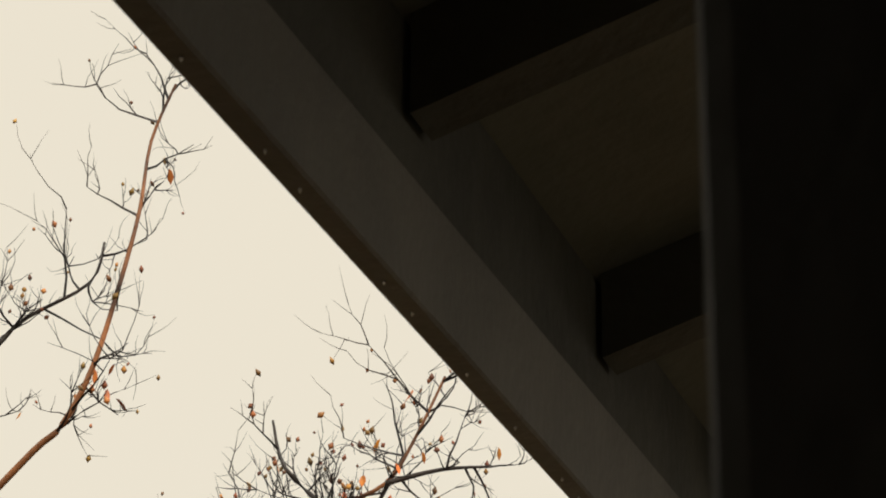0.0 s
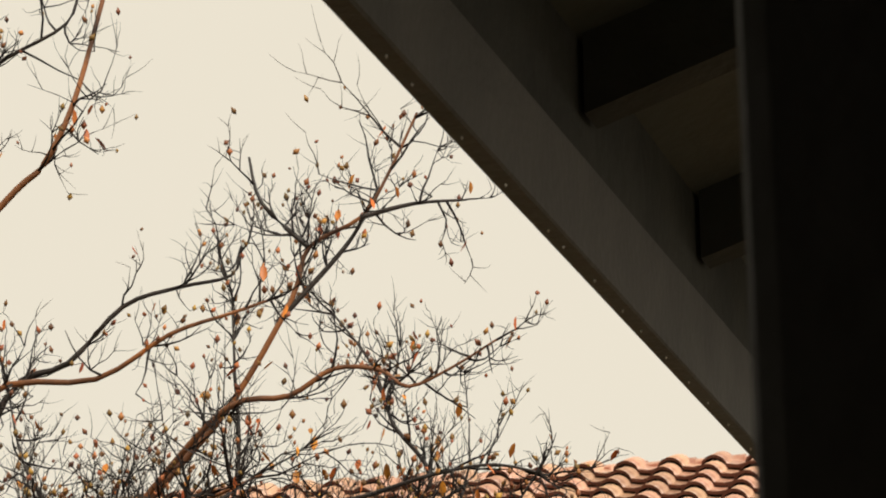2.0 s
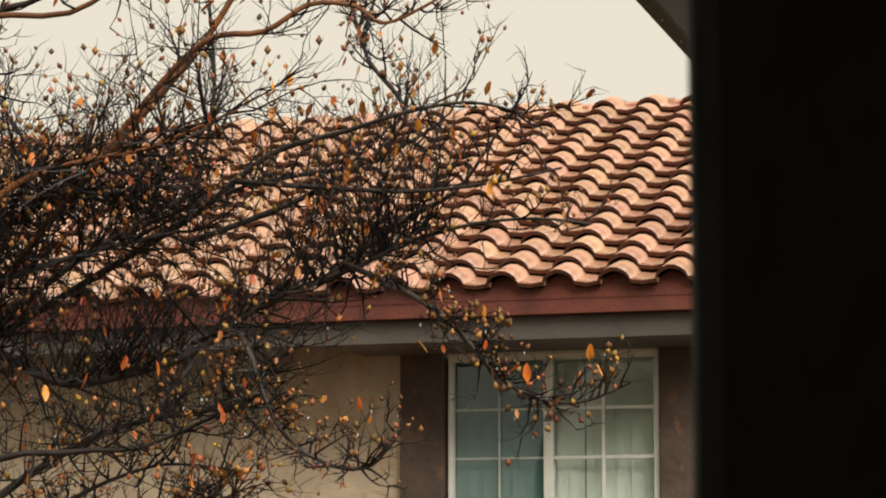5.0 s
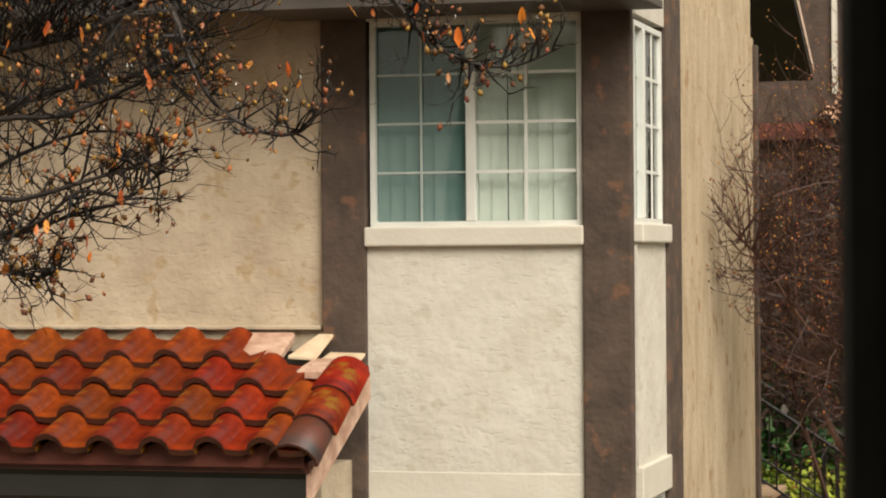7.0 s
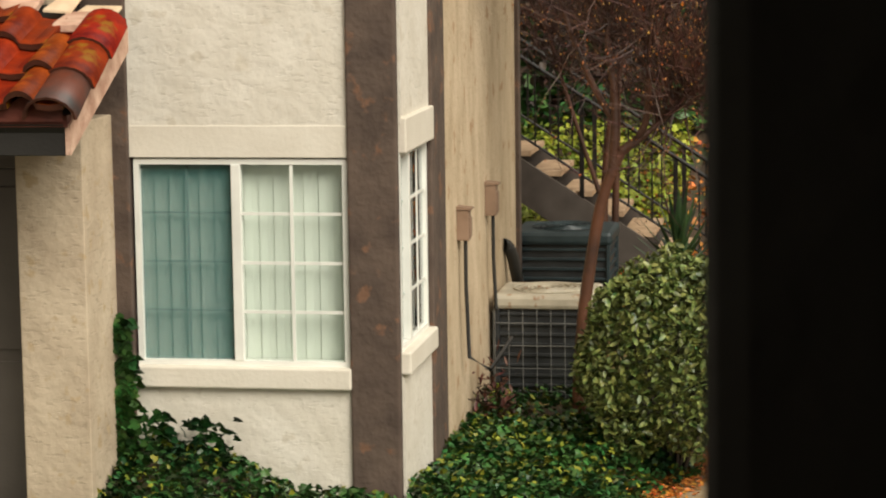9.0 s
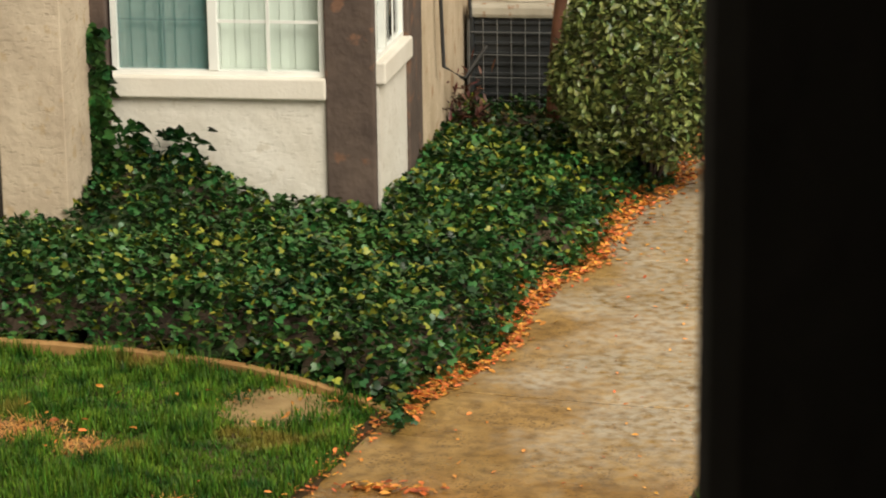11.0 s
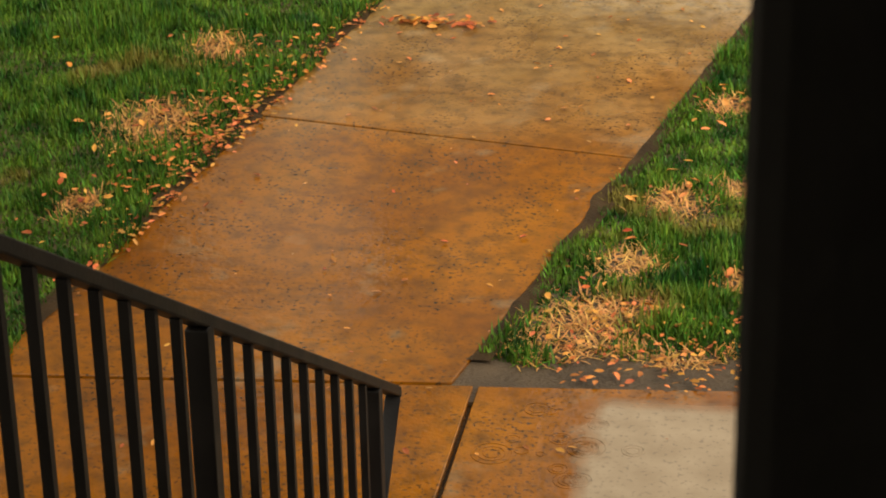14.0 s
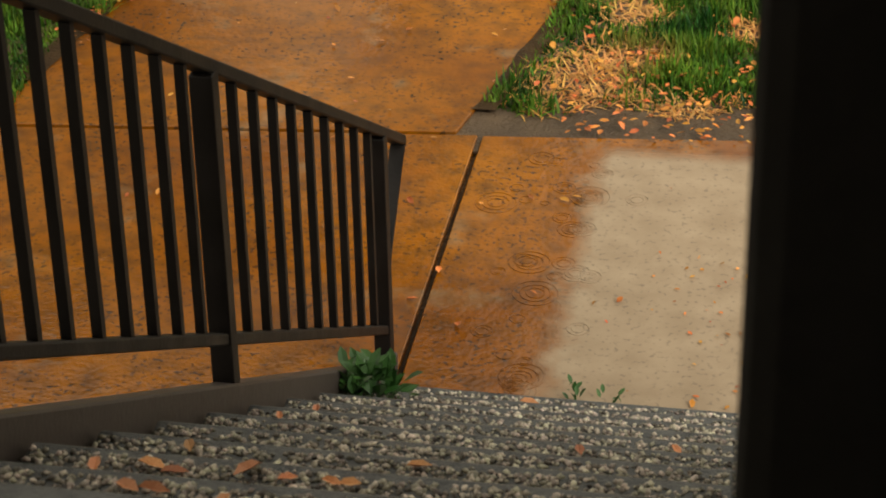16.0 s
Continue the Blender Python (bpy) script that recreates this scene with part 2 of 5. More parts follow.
def glass(name, tint, cover):
    """Window glass: clear with a Fresnel sheen; cover is the share that a fly screen of that tint blocks."""
    m = bpy.data.materials.new(name)
    m.use_nodes = True
    n, ln = m.node_tree.nodes, m.node_tree.links
    n.remove(n["Principled BSDF"])
    out = n["Material Output"]
    clear, gloss, mesh_, fr = n.new("ShaderNodeBsdfTransparent"), n.new("ShaderNodeBsdfGlossy"), n.new("ShaderNodeBsdfDiffuse"), n.new("ShaderNodeFresnel")
    clear.inputs[0].default_value = (0.95, 0.98, 0.96, 1)
    gloss.inputs["Roughness"].default_value = 0.02
    mesh_.inputs[0].default_value = (*tint, 1)
    fr.inputs[0].default_value = 1.52
    a, b = n.new("ShaderNodeMixShader"), n.new("ShaderNodeMixShader")
    a.inputs[0].default_value = cover
    ln.new(clear.outputs[0], a.inputs[1])
    ln.new(mesh_.outputs[0], a.inputs[2])
    ln.new(fr.outputs[0], b.inputs[0])
    ln.new(a.outputs[0], b.inputs[1])
    ln.new(gloss.outputs[0], b.inputs[2])
    ln.new(b.outputs[0], out.inputs[0])
    return m


GLASS = glass("window_glass", (0.3, 0.35, 0.33), 0.04)
GLASS_SCREEN = glass("screened_glass", (0.048, 0.138, 0.135), 0.47)


def wet_concrete():
    """Walkway: rain-soaked brown concrete with a water film, pale and dry under the porch roof."""
    m = bpy.data.materials.new("wet_concrete")
    m.use_nodes = True
    n, ln = m.node_tree.nodes, m.node_tree.links
    b = n["Principled BSDF"]
    tc = n.new("ShaderNodeTexCoord")

    def noise_tex(scale, detail=5.0):
        t = n.new("ShaderNodeTexNoise")
        t.inputs["Scale"].default_value, t.inputs["Detail"].default_value = scale, detail
        ln.new(tc.outputs["Object"], t.inputs["Vector"])
        return t.outputs["Fac"]

    def ramp(src, p0, p1, c0=(0, 0, 0, 1), c1=(1, 1, 1, 1)):
        r = n.new("ShaderNodeValToRGB")
        r.color_ramp.elements[0].position, r.color_ramp.elements[1].position = p0, p1
        r.color_ramp.elements[0].color, r.color_ramp.elements[1].color = c0, c1
        ln.new(src, r.inputs[0])
        return r.outputs[0]

    def mix(f, c1, c2):
        x = n.new("ShaderNodeMixRGB")
        for k, v in ((0, f), (1, c1), (2, c2)):
            if isinstance(v, tuple):
                x.inputs[k].default_value = v
            elif isinstance(v, float):
                x.inputs[k].default_value = v
            else:
                ln.new(v, x.inputs[k])
        return x.outputs[0]

    def calc(op, a, c):
        x = n.new("ShaderNodeMath")
        x.operation = op
        for k, v in ((0, a), (1, c)):
            if isinstance(v, float):
                x.inputs[k].default_value = v
            else:
                ln.new(v, x.inputs[k])
        return x.outputs[0]

    base = ramp(noise_tex(1.3), 0.35, 0.68, (0.215, 0.064, 0.001, 1), (0.37, 0.128, 0.003, 1))
    grey = ramp(noise_tex(2.6), 0.35, 0.68, (0.255, 0.142, 0.036, 1), (0.40, 0.25, 0.09, 1))
    sep = n.new("ShaderNodeSeparateXYZ")
    ln.new(tc.outputs["Object"], sep.inputs[0])
    away = calc("ADD", sep.outputs["Y"], calc("MULTIPLY", noise_tex(1.1, 6.0), 3.0))
    far_mask = ramp(calc("MULTIPLY", calc("SUBTRACT", away, 8.55), 0.25), 0.30, 0.75)
    # far slabs greyed in colour: some staining, plus the sheen of the sky
    base = mix(far_mask, base, grey)
    base = mix(calc("MULTIPLY", ramp(noise_tex(13.0, 14.0), 0.42, 0.70), 0.58), base, (0.060, 0.030, 0.009, 1))
    base = mix(calc("MULTIPLY", calc("MULTIPLY", ramp(noise_tex(62.0, 8.0), 0.55, 0.63), ramp(noise_tex(4.5, 6.0), 0.34, 0.58)), 0.9), base, (0.045, 0.025, 0.012, 1))
    base = mix(calc("MULTIPLY", ramp(noise_tex(5.0, 10.0), 0.56, 0.70), 0.35), base, (0.070, 0.034, 0.012, 1))
    base = mix(calc("MULTIPLY", ramp(noise_tex(4.0), 0.60, 0.75), 0.5), base, (0.36, 0.26, 0.14, 1))
    # pale patches painted into the far colour in place of reflected sky
    sky_sheen = calc("MULTIPLY", ramp(calc("ADD", calc("MULTIPLY", noise_tex(1.35, 9.0), 0.8), calc("ADD", calc("MULTIPLY", sep.outputs["X"], 0.28), 0.5)), 0.46, 0.60), ramp(calc("MULTIPLY", calc("SUBTRACT", sep.outputs["Y"], 9.6), 0.5), 0.1, 0.55))
    sky_sheen = calc("MULTIPLY", sky_sheen, ramp(noise_tex(16.0, 12.0), 0.30, 0.60))
    base = mix(calc("MULTIPLY", sky_sheen, 0.72), base, (0.46, 0.405, 0.31, 1))
    edge = calc("ADD", sep.outputs["X"], calc("MULTIPLY", noise_tex(9.0, 8.0), 0.22))
    dry_x = ramp(calc("ADD", edge, 1.0), 0.26, 0.37)
    dry_y = ramp(calc("SUBTRACT", 7.0, sep.outputs["Y"]), 0.42, 0.50)
    dry = calc("MULTIPLY", dry_x, dry_y)
    pale = ramp(noise_tex(9.0, 8.0), 0.3, 0.7, (0.31, 0.228, 0.142, 1), (0.395, 0.30, 0.195, 1))
    pale = mix(calc("MULTIPLY", ramp(noise_tex(60.0, 4.0), 0.57, 0.66), 0.6), pale, (0.17, 0.13, 0.09, 1))
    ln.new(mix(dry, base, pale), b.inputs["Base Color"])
    film = ramp(noise_tex(1.5, 6.0), 0.44, 0.56, (0.22, 0.22, 0.22, 1), (0.06, 0.06, 0.06, 1))
    film = mix(far_mask, film, ramp(noise_tex(1.1, 5.0), 0.40, 0.60, (0.13, 0.13, 0.13, 1), (0.48, 0.48, 0.48, 1)))
    rough = mix(dry, film, (0.6, 0.6, 0.6, 1))
    ln.new(rough, b.inputs["Roughness"])
    b.inputs["IOR"].default_value = 1.5
    bp = n.new("ShaderNodeBump")
    bp.inputs["Distance"].default_value = 0.006
    bp.inputs["Strength"].default_value = 0.22
    ln.new(calc("ADD", noise_tex(55.0, 3.0), calc("MULTIPLY", noise_tex(14.0, 3.0), 1.3)), bp.inputs["Height"])
    ln.new(bp.outputs[0], b.inputs["Normal"])
    return m


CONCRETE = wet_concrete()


# ---- building helpers ----
def mesh_of(bm, name, mat, smooth=False):
    me = bpy.data.meshes.new(name)
    bmesh.ops.recalc_face_normals(bm, faces=bm.faces)
    bm.to_mesh(me)
    bm.free()
    me.materials.append(mat)
    if smooth:
        me.polygons.foreach_set("use_smooth", [True] * len(me.polygons))
    return me


def part(name, shape, mat, parent, label="", smooth=False):
    """Links a bmesh (or a mesh) as one mesh object under a thing or a part; geometry is in the parent's frame at the origin."""
    me = shape if isinstance(shape, bpy.types.Mesh) else mesh_of(shape, name, mat, smooth)
    ob = new(name, me)
    ob.parent = parent
    if parent is not None:
        where = parent.location.copy()  # parts sit at the origin, so only a thing gives an offset
        ob.matrix_parent_inverse = Matrix.Translation(-where)
    if label:
        ob["label"] = label
    return ob


def stuff_part(*given):
    """A part of many pieces too small to pick apart."""
    return tagged(part(*given), kind="stuff")


def thing(name, label, category, at=(0, 0, 0), group="", kind=""):
    ob = new(name)
    ob.empty_display_size = 0.1
    ob.location = at
    return tagged(ob, label, category, group, kind)


def single(name, shape, mat, label, category="", group="", kind="", smooth=False):
    me = shape if isinstance(shape, bpy.types.Mesh) else mesh_of(shape, name, mat, smooth)
    return tagged(new(name, me), label, category, group, kind)


def add_box(bm, x0, y0, z0, x1, y1, z1, bevel=0.0):
    made = bmesh.ops.create_cube(bm, size=1)["verts"]
    for v in made:
        v.co = Vector(((x0 + x1) / 2 + v.co.x * (x1 - x0), (y0 + y1) / 2 + v.co.y * (y1 - y0), (z0 + z1) / 2 + v.co.z * (z1 - z0)))
    if bevel:
        edges = list({e for v in made for e in v.link_edges})
        bmesh.ops.bevel(bm, geom=edges, offset=bevel, segments=2, affect="EDGES", profile=0.5)
    return bm


def box(x0, y0, z0, x1, y1, z1, bevel=0.0):
    return add_box(bmesh.new(), x0, y0, z0, x1, y1, z1, bevel)


def prism(outline, axis, a, b, bevel=0.0):
    """An outline of 2D points swept along an axis from a to b."""
    bm = bmesh.new()

    def put(p, w):
        return {"x": (w, p[0], p[1]), "y": (p[0], w, p[1]), "z": (p[0], p[1], w)}[axis]

    lo = [bm.verts.new(put(p, a)) for p in outline]
    hi = [bm.verts.new(put(p, b)) for p in outline]
    k = len(outline)
    bm.faces.new(lo)
    bm.faces.new(hi[::-1])
    for i in range(k):
        bm.faces.new((lo[i], lo[(i + 1) % k], hi[(i + 1) % k], hi[i]))
    if bevel:
        bmesh.ops.recalc_face_normals(bm, faces=bm.faces)
        bmesh.ops.bevel(bm, geom=list(bm.edges), offset=bevel, segments=1, affect="EDGES")
    return bm


def add_tube(verts, faces, pts, radii, sides):
    """Appends a tapered tube along pts to the lists of verts and quads."""
    base = len(verts)
    for i, p in enumerate(pts):
        d = (pts[min(i + 1, len(pts) - 1)] - pts[max(i - 1, 0)])
        d = d.normalized() if d.length > 1e-6 else Vector((0, 0, 1))
        u = d.orthogonal().normalized()
        w = d.cross(u)
        for s in range(sides):
            a = 2 * math.pi * s / sides
            verts.append(p + (u * math.cos(a) + w * math.sin(a)) * radii[i])
    for i in range(len(pts) - 1):
        for s in range(sides):
            t = (s + 1) % sides
            faces.append((base + i * sides + s, base + i * sides + t, base + (i + 1) * sides + t, base + (i + 1) * sides + s))


def smooth_path(pts, steps=4):
    """Points along a rounded line through pts."""
    p = [Vector(q) for q in pts]
    out = []
    for i in range(len(p) - 1):
        a, b, c, d = p[max(i - 1, 0)], p[i], p[i + 1], p[min(i + 2, len(p) - 1)]
        for s in range(steps):
            t = s / steps
            out.append(0.5 * ((2 * b) + (c - a) * t + (2 * a - 5 * b + 4 * c - d) * t * t + (3 * b - a - 3 * c + d) * t ** 3))
    out.append(p[-1])
    return out


def raw_mesh(name, verts, faces, mat, smooth=False):
    me = bpy.data.meshes.new(name)
    me.from_pydata(verts, [], faces)
    me.materials.append(mat)
    if smooth:
        me.polygons.foreach_set("use_smooth", [True] * len(me.polygons))
    return me


def scatter(name, base, tris, places, turns, sizes, mat, smooth=False):
    """One mesh of many small pieces: base verts (k,3), triangles, a place, a rotation matrix and a size for each."""
    base, tris = np.asarray(base, float), np.asarray(tris, int)
    count, k = len(places), len(base)
    v = np.einsum("nij,nkj->nki", turns, base[None] * np.asarray(sizes).reshape(count, 1, -1)) + np.asarray(places)[:, None]
    f = (tris[None] + (np.arange(count) * k)[:, None, None]).reshape(-1, 3)
    me = bpy.data.meshes.new(name)
    me.vertices.add(count * k)
    me.vertices.foreach_set("co", v.ravel())
    me.loops.add(f.size)
    me.loops.foreach_set("vertex_index", f.ravel().astype(np.int32))
    me.polygons.add(len(f))
    me.polygons.foreach_set("loop_start", (np.arange(len(f)) * 3).astype(np.int32))
    me.polygons.foreach_set("loop_total", np.full(len(f), 3, np.int32))
    me.update()
    me.validate()
    me.materials.append(mat)
    if smooth:
        me.polygons.foreach_set("use_smooth", [True] * len(me.polygons))
    return me


rng = np.random.default_rng(7)


def turns_of(yaw, tilt, roll=None):
    """Rotation matrices: roll about y, then tilt about x, then yaw about z."""
    roll = np.zeros_like(yaw) if roll is None else roll
    cy, sy, ct, st, cr, sr = np.cos(yaw), np.sin(yaw), np.cos(tilt), np.sin(tilt), np.cos(roll), np.sin(roll)
    o, z = np.ones_like(yaw), np.zeros_like(yaw)
    rz = np.array([[cy, -sy, z], [sy, cy, z], [z, z, o]]).transpose(2, 0, 1)
    rx = np.array([[o, z, z], [z, ct, -st], [z, st, ct]]).transpose(2, 0, 1)
    ry = np.array([[cr, z, sr], [z, o, z], [-sr, z, cr]]).transpose(2, 0, 1)
    return rz @ rx @ ry


LEAF_BASE = [(0, -0.5, 0), (0.32, -0.1, 0.10), (0.22, 0.3, 0.12), (0, 0.5, 0.02), (-0.22, 0.3, 0.12), (-0.32, -0.1, 0.10), (0, 0.05, -0.02)]
LEAF_TRIS = [(0, 1, 6), (1, 2, 6), (2, 3, 6), (3, 4, 6), (4, 5, 6), (5, 0, 6)]
IVY_BASE = [(0, -0.42, 0), (0.5, -0.18, -0.08), (0.24, 0.06, 0.02), (0.30, 0.34, -0.06), (0, 0.55, -0.05), (-0.30, 0.34, -0.06), (-0.24, 0.06, 0.02), (-0.5, -0.18, -0.08), (0, 0, 0.05)]
IVY_TRIS = [(0, 1, 8), (1, 2, 8), (2, 3, 8), (3, 4, 8), (4, 5, 8), (5, 6, 8), (6, 7, 8), (7, 0, 8)]


# ---- ground, walkway, lawn ----
def edging_y(x):
    return 11.70 - 0.90 * np.exp(np.minimum(x + 2.03, 0) / 0.95)


def path_left(y):
    return -2.59 + 0.154 * (y - 7.2)


def path_right(y):
    return -1.20 + 0.205 * (y - 6.8)


def hill(x, y):
    t = np.clip((np.asarray(y, float) - 19.8) / 14.0, 0, 1)
    return -0.03 + 3.6 * t * t * (3 - 2 * t) * np.clip((np.asarray(x, float) + 14) / 6, 0.2, 1)


def ground_sheet():
    xs = np.concatenate([np.linspace(-900, -40, 12), np.linspace(-30, 20, 51), np.linspace(40, 900, 12)])
    ys = np.concatenate([np.linspace(-900, -20, 10), np.linspace(-15, 45, 61), np.linspace(60, 1200, 14)])
    gx, gy = np.meshgrid(xs, ys, indexing="ij")
    verts = np.stack([gx, gy, hill(gx, gy)], -1).reshape(-1, 3)
    ny = len(ys)
    faces = [(i * ny + j, (i + 1) * ny + j, (i + 1) * ny + j + 1, i * ny + j + 1) for i in range(len(xs) - 1) for j in range(ny - 1)]
    return raw_mesh("ground", verts.tolist(), faces, SOIL, True)


single("ground", ground_sheet(), SOIL, "damp dark garden soil rising to a bank behind the house", "ground", kind="structure")
single("lawn_soil", prism([(-9, 5.5), (-2.3, 5.5), (-2.0, 11.0), (-2.9, 11.55), (-9, 11.8)], "z", -0.028, -0.014), LAWN_SOIL, "bare earth under the patchy lawn", "ground", kind="structure")
single("verge_soil", prism([(-1.3, 6.5), (1.5, 6.6), (1.5, 14), (0.2, 14)], "z", -0.026, -0.012), DIRT_WET, "bare wet earth beside the walkway", "ground", kind="structure")

single("bare_patch", prism([(-2.57 + 0.30 * math.cos(a * math.pi / 8) * (1 + 0.12 * math.sin(a * 2.3)), 10.84 + 0.31 * math.sin(a * math.pi / 8) * (1 + 0.1 * math.sin(a * 3.1))) for a in range(16)], "z", -0.02, -0.006), DIRT, "pale bare earth worn into the lawn", "ground", kind="structure")
pavement = thing("pavement", "rain-soaked brown concrete walkway of jointed slabs", "walkway", kind="structure")


def slab(outline):
    cx, cy = sum(p[0] for p in outline) / len(outline), sum(p[1] for p in outline) / len(outline)
    inner = []
    for x, y in outline:
        d = math.hypot(x - cx, y - cy)
        inner.append((x + (cx - x) / d * 0.010, y + (cy - y) / d * 0.010))
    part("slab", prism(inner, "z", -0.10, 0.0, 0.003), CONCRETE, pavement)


def far_edge(x):
    return 6.711 + 0.1 * x


JOINTS = [(6.711, 0.1), (8.29, -0.157), (10.91, -0.142), (13.5, -0.20), (16.3, -0.25), (19.2, -0.31)]


def meet(side, joint):
    y = 8.0
    for _ in range(12):
        y = joint[0] + joint[1] * float(side(y))
    return (float(side(y)), y)


for near, far in zip(JOINTS[:-1], JOINTS[1:]):
    a, b = meet(path_left, near), meet(path_right, near)
    if near is JOINTS[0]:
        a, b = (a[0] - 0.02, a[1] + 0.008), (b[0], b[1] + 0.008)
    slab([a, b, meet(path_right, far), meet(path_left, far)])
slab([(-4.6, 4.0), (-1.1715, 4.6), (-1.1715, far_edge(-1.1715)), (-4.6, far_edge(-4.6))])
slab([(-1.1685, 4.75), (0.12, 4.75), (0.12, far_edge(0.12)), (-1.1685, far_edge(-1.1685))])


def bare(x, y):
    """How worn the turf is at a place: 0 full grass, 1 bare."""
    spots = ((-2.57, 10.85, 0.25, 0.30), (-3.72, 10.38, 0.26, 0.18), (-3.35, 10.20, 0.12, 0.15), (-2.74, 8.55, 0.20, 0.30), (-2.72, 9.37, 0.16, 0.20), (-4.10, 10.85, 0.12, 0.10),
             (-0.70, 8.05, 0.15, 0.16), (-0.45, 8.19, 0.13, 0.12), (-0.80, 7.54, 0.13, 0.15), (-0.40, 7.42, 0.12, 0.13), (-0.83, 7.15, 0.13, 0.16), (-0.90, 6.98, 0.22, 0.30), (-0.45, 6.80, 0.45, 0.13),
             (-2.80, 7.75, 0.10, 0.14), (-0.55, 9.0, 0.10, 0.12), (-0.72, 7.2, 0.10, 0.12))
    out = np.zeros_like(x)
    for sx, sy, rx, ry in spots:
        out = np.maximum(out, np.clip(1.42 - np.hypot((x - sx) / rx, (y - sy) / ry), 0, 1))
    return out


BLADE = [(-0.5, 0, 0), (0.5, 0, 0), (-0.4, 0.10, 0.5), (0.4, 0.10, 0.5), (0, 0.42, 1.0)]
BLADE_TRIS = [(0, 1, 3), (0, 3, 2), (2, 3, 4)]


def turf(count, x0, x1, y0, y1, inside):
    x, y = rng.uniform(x0, x1, count), rng.uniform(y0, y1, count)
    clump = np.array([noise.noise((a * 3.1, b * 3.1, 1.7)) + 0.6 * noise.noise((a * 9, b * 9, 4.2)) for a, b in zip(x, y)])
    keep = inside(x, y) & (rng.uniform(0, 1, count) > bare(x, y) * 1.02) & (clump > -0.95 + rng.uniform(-0.25, 0.25, count))
    return x[keep], y[keep], clump[keep]


def left_lawn(x, y):
    return (y < edging_y(x) - 0.02) & (x < path_left(y) - 0.005 + 0.03 * np.sin(y * 7)) & (y > far_edge(x) + 0.05)


def right_lawn(x, y):
    return (x > path_right(y) + 0.02 + 0.02 * np.sin(y * 9)) & (y > far_edge(x) + 0.18 + 0.04 * np.sin(x * 14))


for title, area in (("lawn_grass", (230000, -4.8, -2.0, 6.5, 11.75, left_lawn)), ("verge_grass", (120000, -1.2, -0.2, 6.6, 11.6, right_lawn))):
    gx, gy, cl = turf(*area)
    k = len(gx)
    sizes = np.stack([rng.uniform(0.005, 0.0105, k), rng.uniform(0.6, 1.3, k) * 0.055, rng.uniform(0.45, 1.2, k) * (0.028 + 0.060 * np.clip(cl + 0.35, 0, 1))], -1)
    if title == "lawn_grass":
        sizes[:, 2] *= 1 + 1.1 * np.exp(-np.abs(edging_y(gx) - gy) / 0.10)
    me = scatter(title, BLADE, BLADE_TRIS, np.stack([gx, gy, np.full(k, -0.02)], -1), turns_of(rng.uniform(0, 6.28, k), rng.normal(0.0, 0.95, k)), sizes, GRASS)
    single(title, me, GRASS, "uneven wet green grass with worn patches", "grass", kind="stuff")
sx, sy = rng.uniform(-4.6, -0.2, 130000), rng.uniform(6.5, 11.4, 130000)
ok = (bare(sx, sy) > rng.uniform(0.15, 0.9, 130000)) & (left_lawn(sx, sy) | right_lawn(sx, sy)) & ~((np.abs(sx + 2.57) < 0.25) & (np.abs(sy - 10.85) < 0.28))
sx, sy = sx[ok], sy[ok]
k = len(sx)
single("dry_grass", scatter("dry_grass", BLADE, BLADE_TRIS, np.stack([sx, sy, np.full(k, -0.012)], -1), turns_of(rng.uniform(0, 6.28, k), rng.uniform(-1.35, -0.7, k)),
       np.stack([rng.uniform(0.004, 0.008, k), np.full(k, 0.03), rng.uniform(0.025, 0.07, k)], -1), STRAW), STRAW, "matted straw-coloured dead grass", "grass", kind="stuff")

# wet silt washed onto the walkway edges
for side, way, x_edge in (("left", 1, path_left), ("right", -1, path_right)):
    sv, sf = [], []
    for i, y in enumerate(np.linspace(6.75, 13.0, 120)):
        reach = (0.012 if way > 0 else 0.0) + (0.045 if way > 0 else 0.022 + 0.055 * max(0.0, min(1.0, (9.0 - y) / 1.5))) * abs(noise.noise((y * 2.3, 3.0 * way, 0))) + 0.03 * noise.noise((y * 9, 1.0 * way, 2))
        sv += [(float(x_edge(y)) - way * 0.06, y, 0.004), (float(x_edge(y)) + way * max(0.006, reach), y, 0.0025)]
        if i:
            a = 2 * i
            sf.append((a - 2, a - 1, a + 1, a))
    single("silt", raw_mesh("silt", sv, sf, SILT), SILT, "dark wet silt along the walkway edge", "silt", kind="structure")

# edging board between lawn and ivy bed
ex = np.linspace(-7.0, -2.02, 44)
ev, ef = [], []
for x in ex:
    y = float(edging_y(x))
    for dy, z in ((-0.045, -0.03), (-0.045, 0.048), (-0.037, 0.055), (0.0, 0.055), (0.008, 0.048), (0.008, -0.03)):
        ev.append((x, y + dy, z - 0.035 * max(0.0, min(1.0, (x + 2.9) / 0.8)) + 0.006 * noise.noise((x * 4, 0.3, z * 9))))
for i in range(len(ex) - 1):
    ef += [(i * 6 + j, i * 6 + j + 1, (i + 1) * 6 + j + 1, (i + 1) * 6 + j) for j in range(5)]
ef += [(0, 1, 2, 3, 4, 5), tuple((len(ex) - 1) * 6 + j for j in range(5, -1, -1))]
single("edging_board", raw_mesh("edging_board", ev, ef, EDGING), EDGING, "curved weathered tan edging board between lawn and ivy", "edging")


